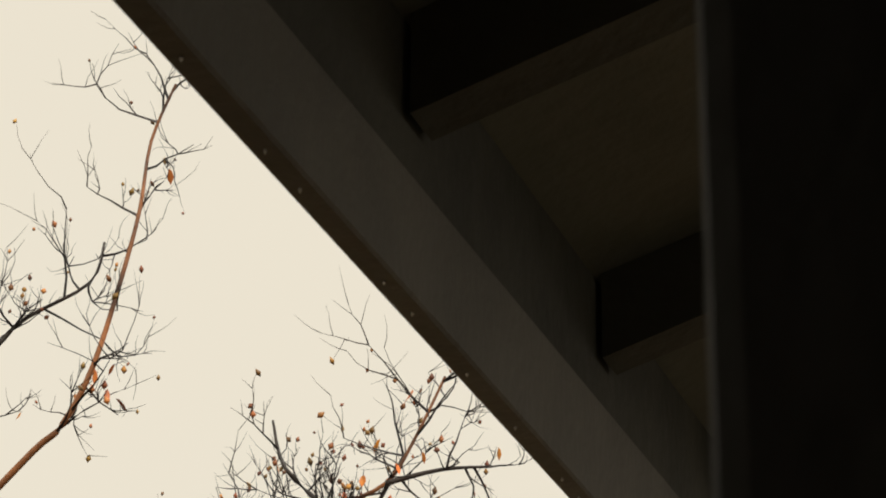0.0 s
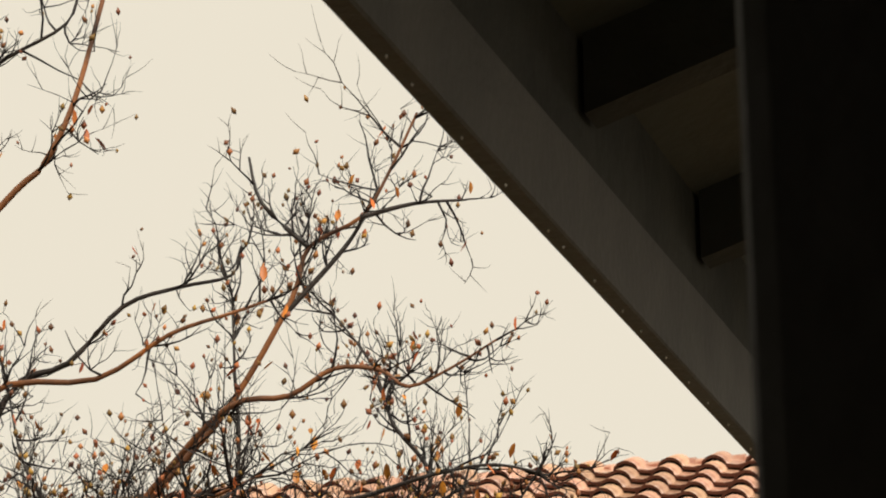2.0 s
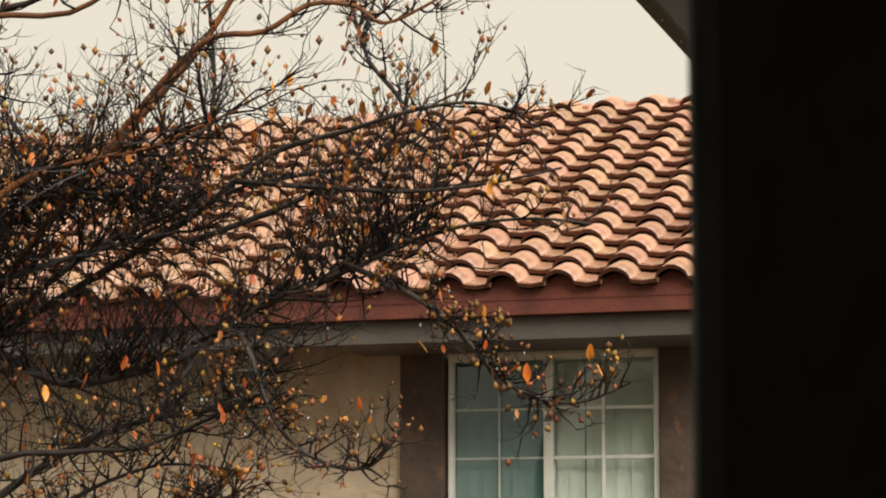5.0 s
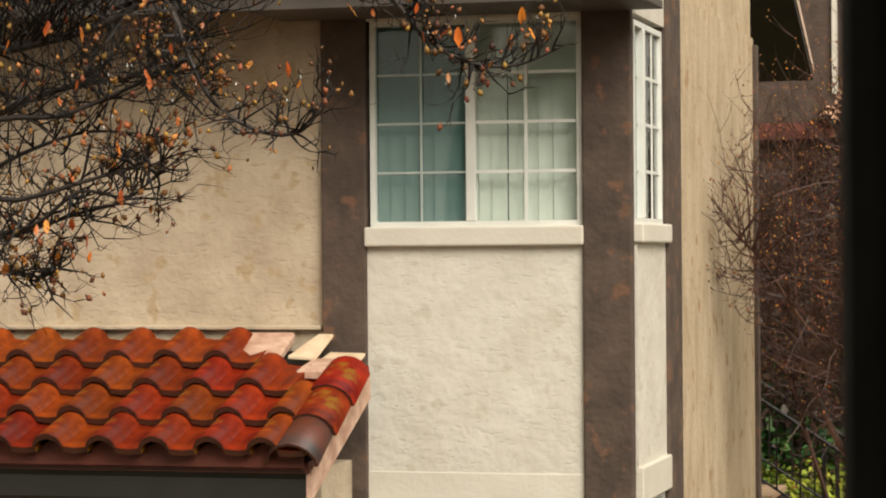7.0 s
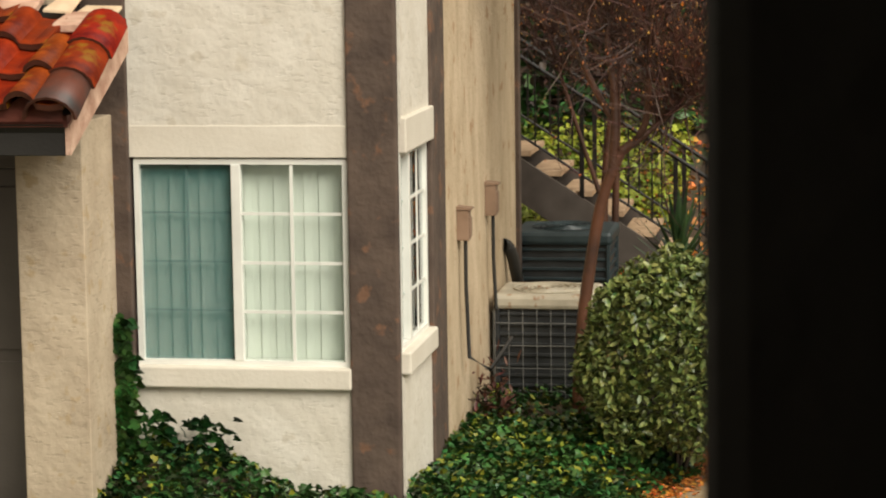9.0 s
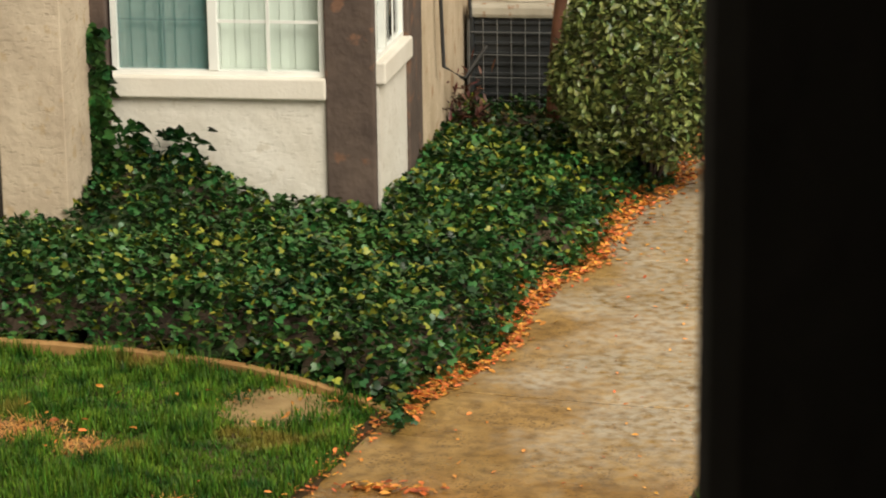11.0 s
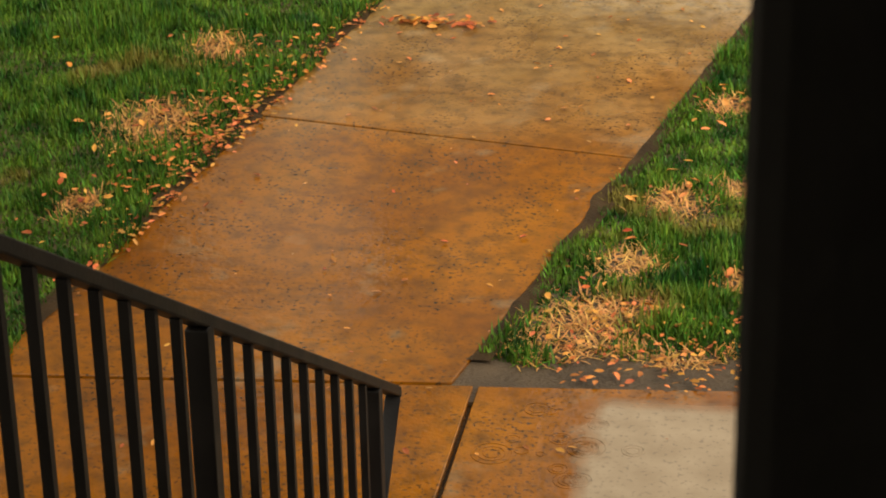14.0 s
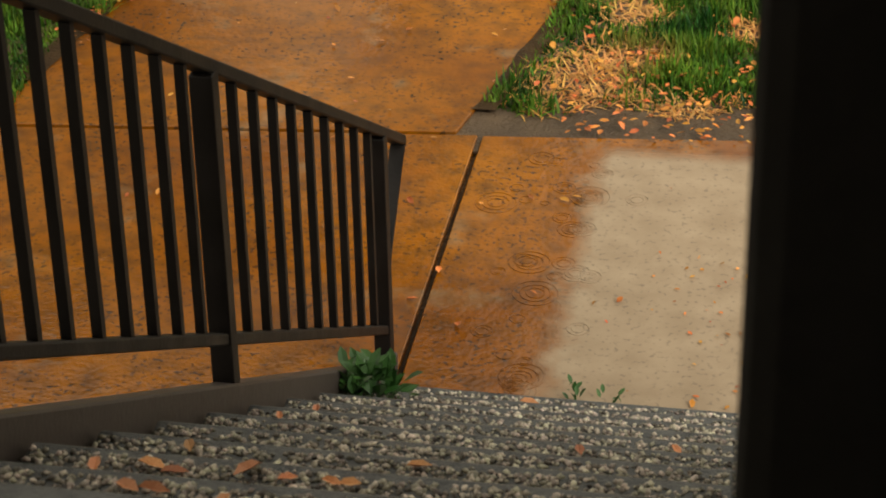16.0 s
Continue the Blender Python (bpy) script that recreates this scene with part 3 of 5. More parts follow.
# ---- ivy bed ----
def bed_depth(x, y):
    """Distance into the bed from its border, negative outside."""
    d = np.where(x < -2.0, y - edging_y(x), 9.0)
    d = np.minimum(d, (path_left(y) + 0.16 + 0.05 * np.sin(y * 3.3) - x) * 0.98)
    d = np.minimum(d, np.where(x < -2.6, np.where(x < -4.3, 13.08, 13.66) - y + 0.2, 9.0))
    return d


def ivy_top(x, y):
    wall = np.where((x < -2.6) & (y > 12.9), np.interp(x, [-5, -4.5, -4.25, -4.0, -3.7, -3.35, -2.9, -2.6], [0.05, 0.06, 0.2, 0.42, 0.38, 0.14, 0.02, 0.0]) * (y - 12.9) / 0.75, 0)
    return 0.08 + 0.24 * np.clip(bed_depth(x, y) / 0.3, 0, 1) + wall


def ivy_leaves(count, young):
    x, y = rng.uniform(-6.2, -0.7, count), rng.uniform(10.4, 18.0, count)
    d = bed_depth(x, y)
    ok = d > rng.uniform(-0.04, 0.05, count)
    ok &= ~((y > 16.2) & (x < -1.5)) | (rng.uniform(0, 1, count) < 0.4)
    x, y, d = x[ok], y[ok], d[ok]
    k = len(x)
    wav = np.array([noise.noise((a * 2.2, b * 2.2, 0.3)) for a, b in zip(x, y)])
    z = ivy_top(x, y) * (1 + 0.35 * wav) - (rng.uniform(0, 1, k) ** 2) * 0.16 + (0.015 if young else 0)
    z = np.maximum(z, 0.02)
    s = rng.uniform(0.032, 0.064, k) * (0.85 if young else 1.0)
    tilt = rng.normal(0.55, 0.35, k)
    return np.stack([x, y, z], -1), turns_of(rng.normal(math.pi, 1.2, k), tilt, rng.normal(0, 0.35, k)), np.stack([s, s, s], -1)


single("ivy_bed", scatter("ivy_bed", IVY_BASE, IVY_TRIS, *ivy_leaves(95000, False), IVY), IVY, "dense dark green wet ivy ground cover", "ivy", kind="stuff")
single("young_ivy", scatter("young_ivy", IVY_BASE, IVY_TRIS, *ivy_leaves(15000, True), IVY_YOUNG), IVY_YOUNG, "scattered yellow-green young ivy leaves", "ivy", kind="stuff")


def ivy_mound():
    verts, faces, index = [], [], {}
    xs, ys = np.arange(-6.4, -0.6, 0.12), np.arange(10.4, 18.1, 0.12)
    for i, x in enumerate(xs):
        for j, y in enumerate(ys):
            if bed_depth(np.array(x), np.array(y)) > 0.03:
                index[i, j] = len(verts)
                verts.append((x, y, max(-0.02, float(ivy_top(np.array(x), np.array(y))) - 0.13)))
    for (i, j) in index:
        if all(q in index for q in ((i + 1, j), (i, j + 1), (i + 1, j + 1))):
            faces.append((index[i, j], index[i + 1, j], index[i + 1, j + 1], index[i, j + 1]))
    return raw_mesh("bed_soil", verts, faces, SOIL, True)


single("bed_soil", ivy_mound(), SOIL, "dark soil mound under the ivy", "ground", kind="structure")

# ivy climbing the trim beside the lower window
k = 520
cz = rng.uniform(0.15, 1.0, k) ** 1.2 * 1.32
cx = -4.24 + rng.normal(0, 1, k) * (0.03 + 0.07 * (1.4 - cz) * 0.6)
cx[: k // 8] = rng.normal(-4.26, 0.02, k // 8)
cz[: k // 8] = rng.uniform(0.3, 0.88, k // 8)
single("climbing_ivy", scatter("climbing_ivy", IVY_BASE, IVY_TRIS, np.stack([np.maximum(cx, -4.262), 13.62 - rng.uniform(0, 0.05, k), cz], -1),
       turns_of(rng.normal(math.pi, 0.5, k), rng.normal(1.1, 0.3, k)), np.repeat(rng.uniform(0.05, 0.09, k)[:, None], 3, 1), IVY), IVY, "green ivy stem climbing the brown wall trim", "ivy", kind="stuff")
k = 260
px_ = np.concatenate([rng.normal(-3.72, 0.07, k // 2), rng.normal(-4.0, 0.07, k // 2)])
pz_ = np.concatenate([rng.uniform(0.35, 0.76, k // 2), rng.uniform(0.35, 0.76, k // 2)])
single("ivy_shoots", scatter("ivy_shoots", IVY_BASE, IVY_TRIS, np.stack([px_, rng.uniform(13.5, 13.63, k), pz_], -1), turns_of(rng.normal(math.pi, 0.6, k), rng.normal(0.9, 0.4, k)),
       np.repeat(rng.uniform(0.05, 0.1, k)[:, None], 3, 1), IVY), IVY, "ivy shoots standing against the cream wall", "ivy", kind="stuff")


# ---- fallen leaves ----
def litter(title, x, y, z, low, high, label):
    k = len(x)
    s = rng.uniform(low, high, k)
    me = scatter(title, LEAF_BASE, LEAF_TRIS, np.stack([x, y, z], -1), turns_of(rng.uniform(0, 6.28, k), rng.normal(0, 0.22, k), rng.normal(0, 0.22, k)), np.stack([s, s * 1.2, s * rng.uniform(0.3, 1.6, k)], -1), LEAF_ORANGE)
    single(title, me, LEAF_ORANGE, label, "leaves", kind="stuff")


k = 3400
ly = rng.uniform(10.7, 18.0, k)
lx = path_left(ly) + 0.15 + 0.05 * np.sin(ly * 3.3) + rng.normal(0.01, 0.05, k) * (0.5 + 0.24 * np.maximum(ly - 11, 0))
litter("leaf_drift", lx, ly, np.clip(0.01 + (path_left(ly) + 0.16 - lx) * 0.5, 0.006, 0.10), 0.024, 0.046, "drift of orange fallen leaves along the ivy edge")
k = 420
ly = rng.uniform(7.0, 10.9, k)
lx = path_left(ly) + rng.normal(0, 0.04, k)
litter("edge_leaves", lx, ly, np.full(k, 0.012), 0.014, 0.031, "orange fallen leaves along the walkway edge")
k = 700
ly = 5.0 + 11.5 * rng.uniform(0, 1, k) ** 0.7
lx = rng.uniform(-2.6, 0.3, k)
ok = ((lx > path_left(ly)) & (lx < path_right(ly)) & (ly > 6.5)) | ((ly < 6.5) & (lx > -3.2))
litter("scattered_leaves", lx[ok], ly[ok], np.full(ok.sum(), 0.008), 0.010, 0.030, "small fallen leaves scattered on the wet concrete")
k = 4200
ly, lx = rng.uniform(6.7, 11.3, k), rng.uniform(-4.6, -0.25, k)
ok = (left_lawn(lx, ly) & (rng.uniform(0, 1, k) < 0.02 + 0.35 * bare(lx, ly))) | (right_lawn(lx, ly) & (rng.uniform(0, 1, k) < 0.05 + 0.5 * bare(lx, ly)))
litter("lawn_leaves", lx[ok], ly[ok], rng.uniform(0.01, 0.05, ok.sum()), 0.018, 0.042, "orange fallen leaves lying in the grass")
k = 420
ly = rng.normal(8.45, 0.45, k)
litter("drifted_leaves", path_left(ly) - np.abs(rng.normal(0.05, 0.15, k)), ly, rng.uniform(0.0, 0.035, k), 0.013, 0.032, "drifted orange leaves on the worn lawn edge")
k = 230
litter("corner_leaves", rng.uniform(-0.95, -0.28, k), rng.uniform(6.62, 7.2, k), np.full(k, 0.01), 0.012, 0.03, "fallen leaves in the bare corner of the verge")
k = 60
litter("walk_leaves", rng.normal(-0.38, 0.14, k), rng.uniform(5.0, 6.0, k), np.full(k, 0.006), 0.007, 0.017, "pale leaf bits on the dry concrete")
k = 70
litter("leaf_heap", rng.normal(-1.87, 0.11, k), rng.normal(9.76, 0.03, k), rng.uniform(0.005, 0.022, k), 0.022, 0.05, "small heap of sodden orange leaves on the walkway")


# ---- the house opposite ----
house = thing("house", "two-storey beige stucco house with brown trim and clay tile roofs", "house", (-5.5, 16.0, 0))
FRONT, CORNER = 13.69, -2.603


def hpart(name, shape, mat, label=""):
    return part(name, shape, mat, house, label)


hpart("wall", box(-9.5, FRONT + 0.02, 0, -4.455, 13.85, 5.3), STUCCO_BEIGE, "beige stucco front wall")
hpart("wall", box(CORNER - 0.16, 15.13, 0, CORNER, 18.5, 5.3), STUCCO_SIDE, "beige stucco side wall with rain streaks")
hpart("wall", box(-9.5, 20.7, 0, -3.9, 20.85, 5.3), STUCCO_BEIGE)
hpart("wall", box(-3.9, 18.4, 0, CORNER - 0.16, 18.5, 5.3), STUCCO_BEIGE)
hpart("wall", box(-9.65, FRONT, 0, -9.5, 20.85, 5.3), STUCCO_BEIGE)
hpart("wall", prism([(13.0, 5.25), (18.5, 5.25), (18.5, 6.3), (17.0, 7.02)], "x", CORNER - 0.15, CORNER - 0.02), STUCCO_SIDE, "gable end")
hpart("wall", box(-4.0, 18.5, 0, -3.9, 20.85, 5.3), STUCCO_SIDE)
hpart("corner_trim", box(CORNER - 0.2, 18.46, 0, CORNER + 0.03, 18.58, 5.25, 0.006), TRIM_BROWN, "brown corner trim")
# bay: cream panels between brown posts
for z0, z1 in ((0, 0.93), (2.43, 3.76), (5.05, 5.28)):
    hpart("bay_panel", box(-4.19, FRONT, z0, -2.902, 13.84, z1), STUCCO_CREAM, "cream stucco bay panel")
for z0, z1 in ((0, 1.02), (2.44, 3.76), (5.05, 5.28)):
    hpart("bay_panel", box(CORNER - 0.15, 13.74, z0, CORNER, 14.66, z1), STUCCO_CREAM, "cream stucco bay panel")
hpart("lintel_band", box(-4.19, FRONT - 0.005, 2.25, -2.902, 13.84, 2.434, 0.004), SMOOTH_CREAM, "smooth cream band over the lower window")
hpart("lintel_band", box(CORNER - 0.15, 13.745, 2.27, CORNER + 0.03, 14.68, 2.475, 0.01), SMOOTH_CREAM, "smooth cream band over the lower window")
hpart("post_trim", box(-4.458, FRONT - 0.03, 0, -4.187, 13.86, 5.28, 0.01), TRIM_BROWN, "brown stucco vertical trim")
hpart("post_trim", box(-2.905, FRONT - 0.03, 0, CORNER - 0.012, 13.735, 5.28, 0.014), TRIM_BROWN, "brown stucco corner post")
hpart("post_trim", box(CORNER - 0.16, 14.66, 0, CORNER + 0.022, 15.13, 5.28, 0.012), TRIM_BROWN, "brown stucco vertical trim")
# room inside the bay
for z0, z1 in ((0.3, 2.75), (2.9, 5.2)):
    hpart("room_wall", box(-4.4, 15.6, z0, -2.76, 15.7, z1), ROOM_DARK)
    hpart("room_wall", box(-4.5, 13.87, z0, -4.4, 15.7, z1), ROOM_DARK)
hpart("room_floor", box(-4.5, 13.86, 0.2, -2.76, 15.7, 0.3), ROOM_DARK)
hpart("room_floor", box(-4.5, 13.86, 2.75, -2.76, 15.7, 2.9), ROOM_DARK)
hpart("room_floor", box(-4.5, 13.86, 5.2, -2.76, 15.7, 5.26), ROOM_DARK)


def window(title, put, width, height, split, sill_z, columns=2, rows=4):
    """A white sliding window; put maps (along, inward, up) to the world. The first sash carries a fly screen."""
    def b(u0, w0, v0, u1, w1, v1, bev=0.0):
        p, q = put(u0, w0, v0), put(u1, w1, v1)
        lo, hi = [min(i, j) for i, j in zip(p, q)], [max(i, j) for i, j in zip(p, q)]
        return box(*lo, *hi, bev)

    f = 0.032
    bm = bmesh.new()
    for u0, v0, u1, v1 in ((0, 0, f, height), (width - f, 0, width, height), (f, 0, width - f, f), (f, height - f, width - f, height)):
        p, q = put(u0, 0.012, v0), put(u1, 0.09, v1)
        add_box(bm, *[min(i, j) for i, j in zip(p, q)], *[max(i, j) for i, j in zip(p, q)])
    w = part("window", bm, WINDOW_WHITE, house, "white aluminium sliding window, closed")
    part("mullion", b(split - 0.028, 0.006, f, split + 0.028, 0.085, height - f, 0.004), WINDOW_WHITE, w)
    for u0, u1, deep in ((f, split - 0.028, 0.05), (split + 0.028, width - f, 0.035)):
        glass_mat = GLASS_SCREEN if u0 == f else GLASS
        pane = part("pane", b(u0, deep, f, u1, deep + 0.004, height - f), glass_mat, w, "glass behind a dark fly screen" if u0 == f else "clear glass")
        pane.visible_shadow = False
        shift = 0.008 if title == "lower_front" and u0 == f else -0.018
        half, bar_mat = (0.0065, MUNTIN) if u0 == f else (0.009, WINDOW_WHITE)
        bars = columns if (u1 - u0) > 0.2 else 1
        for c in range(1, bars):
            u = u0 + (u1 - u0) * c / bars
            part("muntin", b(u - half, deep + shift, f, u + half, deep + shift + 0.008, height - f), bar_mat, w)
        for r in range(1, rows):
            v = f + (height - 2 * f) * r / rows
            part("muntin", b(u0, deep + shift + 0.009, v - half, u1, deep + shift + 0.015, v + half), bar_mat, w)
    if sill_z:
        part("window_sill", b(-0.025, -0.045, -sill_z, width + 0.012, 0.10, 0.002, 0.012), SMOOTH_CREAM, w, "cream stucco sill")
    blind = thing("vertical_blind", "pale vertical slat blind hanging closed behind the window", "blind", put(width / 2, 0.16, height), "vertical blinds")
    n_slats = max(3, int(width / 0.088))
    for i in range(n_slats):
        u = 0.01 + (width - 0.02) * (i + 0.5) / n_slats
        turn = (0.005 + 0.006 * ((i * 7) % 5) / 4) if u < split else (0.002 + 0.004 * ((i * 7) % 5) / 4)
        outline = [(u - 0.046, 0.115 - turn), (u, 0.1185), (u + 0.046, 0.115 + turn), (u + 0.046, 0.118 + turn), (u, 0.122), (u - 0.046, 0.118 - turn)]
        if title == "upper_front" and i == 8:
            outline = [(a - 0.012, d) for a, d in outline]
        bm = bmesh.new()
        lo = [bm.verts.new(put(a, d, -0.02)) for a, d in outline]
        hi = [bm.verts.new(put(a, d, height + 0.02)) for a, d in outline]
        for j in range(6):
            bm.faces.new((lo[j], lo[(j + 1) % 6], hi[(j + 1) % 6], hi[j]))
        part("slat", bm, BLIND, blind)
    part("head_rail", b(0, 0.105, height + 0.02, width, 0.14, height + 0.05), WINDOW_WHITE, blind)
    return w


def on_front(x0, z0):
    return lambda u, w, v: (x0 + u, FRONT + w, z0 + v)


def on_side(y0, z0):
    return lambda u, w, v: (CORNER - w, y0 + u, z0 + v)


window("lower_front", on_front(-4.17, 1.036), 1.26, 1.205, 0.605, 0.125)
window("upper_front", on_front(-4.17, 3.85), 1.262, 1.20, 0.605, 0.112)
window("lower_side", on_side(13.745, 1.125), 0.90, 1.15, 0.28, 0.13)
window("upper_side", on_side(13.745, 3.86), 0.90, 1.16, 0.30, 0.11)


# roofs
def tile_mesh(name, pitch, length, mat, rise_share=0.225, pan=-0.035, thick=0.024):
    """A one-piece barrel tile: a round crest and a shallow pan, its lower lip raised over the next row."""
    rise = rise_share * pitch
    prof = []
    for i in range(10):
        u = (0, 0.04, 0.13, 0.25, 0.37, 0.47, 0.54, 0.58, 0.80, 1.05)[i]
        z = rise * max(0.0, math.sin(math.pi * min(u, 0.58) / 0.58)) ** 0.55 if u < 0.58 else pan * pitch * (1 if u == 0.80 else 0)
        prof.append((u * pitch, z))
    verts, faces = [], []
    for y, lift in ((0, 0.056), (length, 0.004)):
        for x, z in prof:
            verts.append((x, y, z + lift + thick))
        for x, z in prof:
            verts.append((x, y, z + lift))
    n = len(prof)
    for i in range(n - 1):
        faces += [(i, i + 1, 2 * n + i + 1, 2 * n + i), (n + i + 1, n + i, 3 * n + i, 3 * n + i + 1), (i + 1, i, n + i, n + i + 1)]
    faces += [(0, 2 * n, 3 * n, n), (n - 1, 2 * n - 1, 4 * n - 1, 3 * n - 1)]
    me = raw_mesh(name, verts, faces, mat)
    me.materials.append(TILE_LIP_SHADE)
    # lips and undersides painted dark, as the overhang would shade them
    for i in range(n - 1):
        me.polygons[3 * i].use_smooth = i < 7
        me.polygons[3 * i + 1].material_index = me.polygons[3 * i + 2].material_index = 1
    return me


def cap_mesh(name, length, radius, mat, edge=None):
    verts, faces = [], []
    for y, grow in ((0, 1.1), (length, 0.95)):
        for r in (radius, radius - 0.015):
            for i in range(9):
                a = math.pi * i / 8
                verts.append((math.cos(a) * r * grow, y, math.sin(a) * r * grow * 0.9))
    for i in range(8):
        faces += [(i, i + 1, 18 + i + 1, 18 + i), (9 + i + 1, 9 + i, 27 + i, 27 + i + 1), (i + 1, i, 9 + i, 9 + i + 1)]
    me = raw_mesh(name, verts, faces, mat, True)
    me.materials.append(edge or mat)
    # cap ends and inner faces get the painted shade when edge is given
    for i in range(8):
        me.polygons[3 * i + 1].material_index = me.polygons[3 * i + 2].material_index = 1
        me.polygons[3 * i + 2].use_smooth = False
    return me


def lay_tiles(roof, mesh, right, left, eave_y, eave_z, slope, pitch, rows, gap, skip=()):
    cols = int(round((right - left) / pitch))
    for r in range(rows):
        for c in range(cols):
            if (r, c) in skip:
                continue
            ob = new("roof_tile", mesh)
            ob.parent = roof
            d = r * gap + random.uniform(-0.006, 0.006)
            ob.matrix_basis = pose(right - (c + 1) * pitch + random.uniform(-0.004, 0.004), eave_y + d * math.cos(slope), eave_z + d * math.sin(slope) + random.uniform(-0.003, 0.003),
                                   math.degrees(slope) + random.uniform(-0.4, 0.4), 0, random.uniform(-0.5, 0.5))


SLOPE = math.atan2(7.13 - 5.30, 17.0 - 12.95)
main_roof = hpart("roof", prism([(12.95, 5.27), (17.0, 7.10), (21.05, 5.27), (21.05, 5.20), (17.0, 7.0), (12.95, 5.20)], "x", -9.9, -2.44), TILE_PINK, "pale salmon clay tile gable roof")
PITCH = 0.316
# lower roof over the entrance
LOW_SLOPE = math.atan2(3.135 - 2.575, 13.64 - 12.34)
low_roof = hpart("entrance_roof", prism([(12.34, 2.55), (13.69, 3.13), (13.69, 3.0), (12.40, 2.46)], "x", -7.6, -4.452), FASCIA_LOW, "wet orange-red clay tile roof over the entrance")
hpart("fascia", box(-9.9, 12.99, 5.062, -2.425, 13.05, 5.192, 0.004), FASCIA, "grey-brown fascia board")
hpart("header_beam", box(-4.675, 13.05, 5.062, -2.43, 13.655, 5.11, 0.004), FASCIA, "soffit over the bay")
hpart("eave_strip", box(-9.9, 12.93, 5.194, -2.42, 13.05, 5.335, 0.004), FASCIA_RED, "red mortar strip under the tiles")
hpart("soffit", box(-9.9, 13.05, 5.17, -4.68, 13.71, 5.20), FASCIA)
# dark board added below the rear eave, covering the tile-coloured underside
hpart("soffit", prism([(17.0, 6.995), (21.05, 5.195), (21.05, 5.15), (17.0, 6.95)], "x", -9.9, -2.45), FASCIA_LOW, "dark rear eave soffit")
hpart("rake_board", prism([(12.93, 5.18), (17.0, 7.02), (17.0, 7.18), (12.93, 5.34)], "x", -2.45, -2.405), MORTAR, "pale rake board")
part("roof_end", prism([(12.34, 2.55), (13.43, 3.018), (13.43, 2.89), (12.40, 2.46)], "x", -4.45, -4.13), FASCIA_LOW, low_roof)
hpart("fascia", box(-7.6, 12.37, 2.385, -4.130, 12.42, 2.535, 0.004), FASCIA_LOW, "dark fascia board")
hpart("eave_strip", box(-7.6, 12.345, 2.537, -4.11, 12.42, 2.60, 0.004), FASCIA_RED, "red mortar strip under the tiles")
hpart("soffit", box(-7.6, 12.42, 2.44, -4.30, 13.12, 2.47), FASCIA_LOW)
hpart("rake_board", prism([(12.36, 2.39), (13.44, 2.872), (13.44, 3.015), (12.36, 2.55)], "x", -4.128, -4.098), MORTAR, "pinkish rake board of the entrance roof")
def sheet(corners, thick):
    """A sloping slab through four corners, thick below them."""
    bm = bmesh.new()
    top = [bm.verts.new(c) for c in corners]
    low = [bm.verts.new((c[0], c[1], c[2] - thick)) for c in corners]
    bm.faces.new(top)
    bm.faces.new(low[::-1])
    for i in range(4):
        bm.faces.new((low[i], low[(i + 1) % 4], top[(i + 1) % 4], top[i]))
    bmesh.ops.recalc_face_normals(bm, faces=bm.faces)
    bmesh.ops.bevel(bm, geom=list(bm.edges), offset=0.005, segments=1, affect="EDGES")
    return bm


hpart("flashing", sheet([(-4.59, 13.42, 3.115), (-4.42, 13.42, 3.105), (-4.375, 13.63, 3.235), (-4.47, 13.63, 3.235)], 0.022), FLASHING, "pale mortar flashing")
hpart("flashing", sheet([(-4.41, 13.42, 3.085), (-4.17, 13.42, 3.08), (-4.175, 13.60, 3.125), (-4.39, 13.60, 3.13)], 0.022), FLASHING, "pale mortar flashing")
hpart("flashing", prism([(13.36, 3.055), (13.66, 3.185), (13.66, 3.245), (13.36, 3.115)], "x", -4.90, -4.62, 0.012), MORTAR, "pink mortar bed along the wall")
hpart("flashing", prism([(13.18, 2.985), (13.48, 3.075), (13.48, 3.10), (13.18, 3.045)], "x", -4.46, -4.25, 0.012), MORTAR, "pink mortar bed beside the trim")
hpart("rake_mortar", sheet([(-4.42, 13.02, 2.925), (-4.115, 13.0, 2.90), (-4.11, 13.46, 3.06), (-4.40, 13.46, 3.075)], 0.06), TILE_RED, "dark red mortar over the rake end")
hpart("flashing", box(-9.4, 13.665, 3.255, -4.47, 13.71, 3.28, 0.006), STUCCO_BEIGE, "stucco lip over the tiles")
# entrance: pilaster, head and door
hpart("pilaster", box(-4.672, 13.10, 0, -4.281, 13.69, 2.5, 0.008), STUCCO_BEIGE, "beige stucco pilaster beside the door")
# this wall takes the door's dark grey to paint in the eave's shade
hpart("wall", box(-9.5, 13.42, 2.215, -4.672, 13.56, 2.5), DOOR_AND_SHADE_GREY, "wall over the door, eave shade put into its colour")
hpart("wall", box(-9.5, 13.10, 0, -7.4, 13.25, 2.215), STUCCO_BEIGE)
door = hpart("garage_door", box(-7.4, 13.50, 0, -4.70, 13.55, 2.2), DOOR_AND_SHADE_GREY, "dark grey-brown panelled door")
for i in range(4):
    part("door_panel", box(-7.35 + i * 0.665, 13.482, 1.15, -6.73 + i * 0.665, 13.50, 2.1, 0.006), DOOR_AND_SHADE_GREY, door)
    part("door_panel", box(-7.35 + i * 0.665, 13.482, 0.12, -6.73 + i * 0.665, 13.50, 1.08, 0.006), DOOR_AND_SHADE_GREY, door)
part("door_jamb", box(-4.70, 13.42, 0, -4.672, 13.5, 2.215), FASCIA, door)

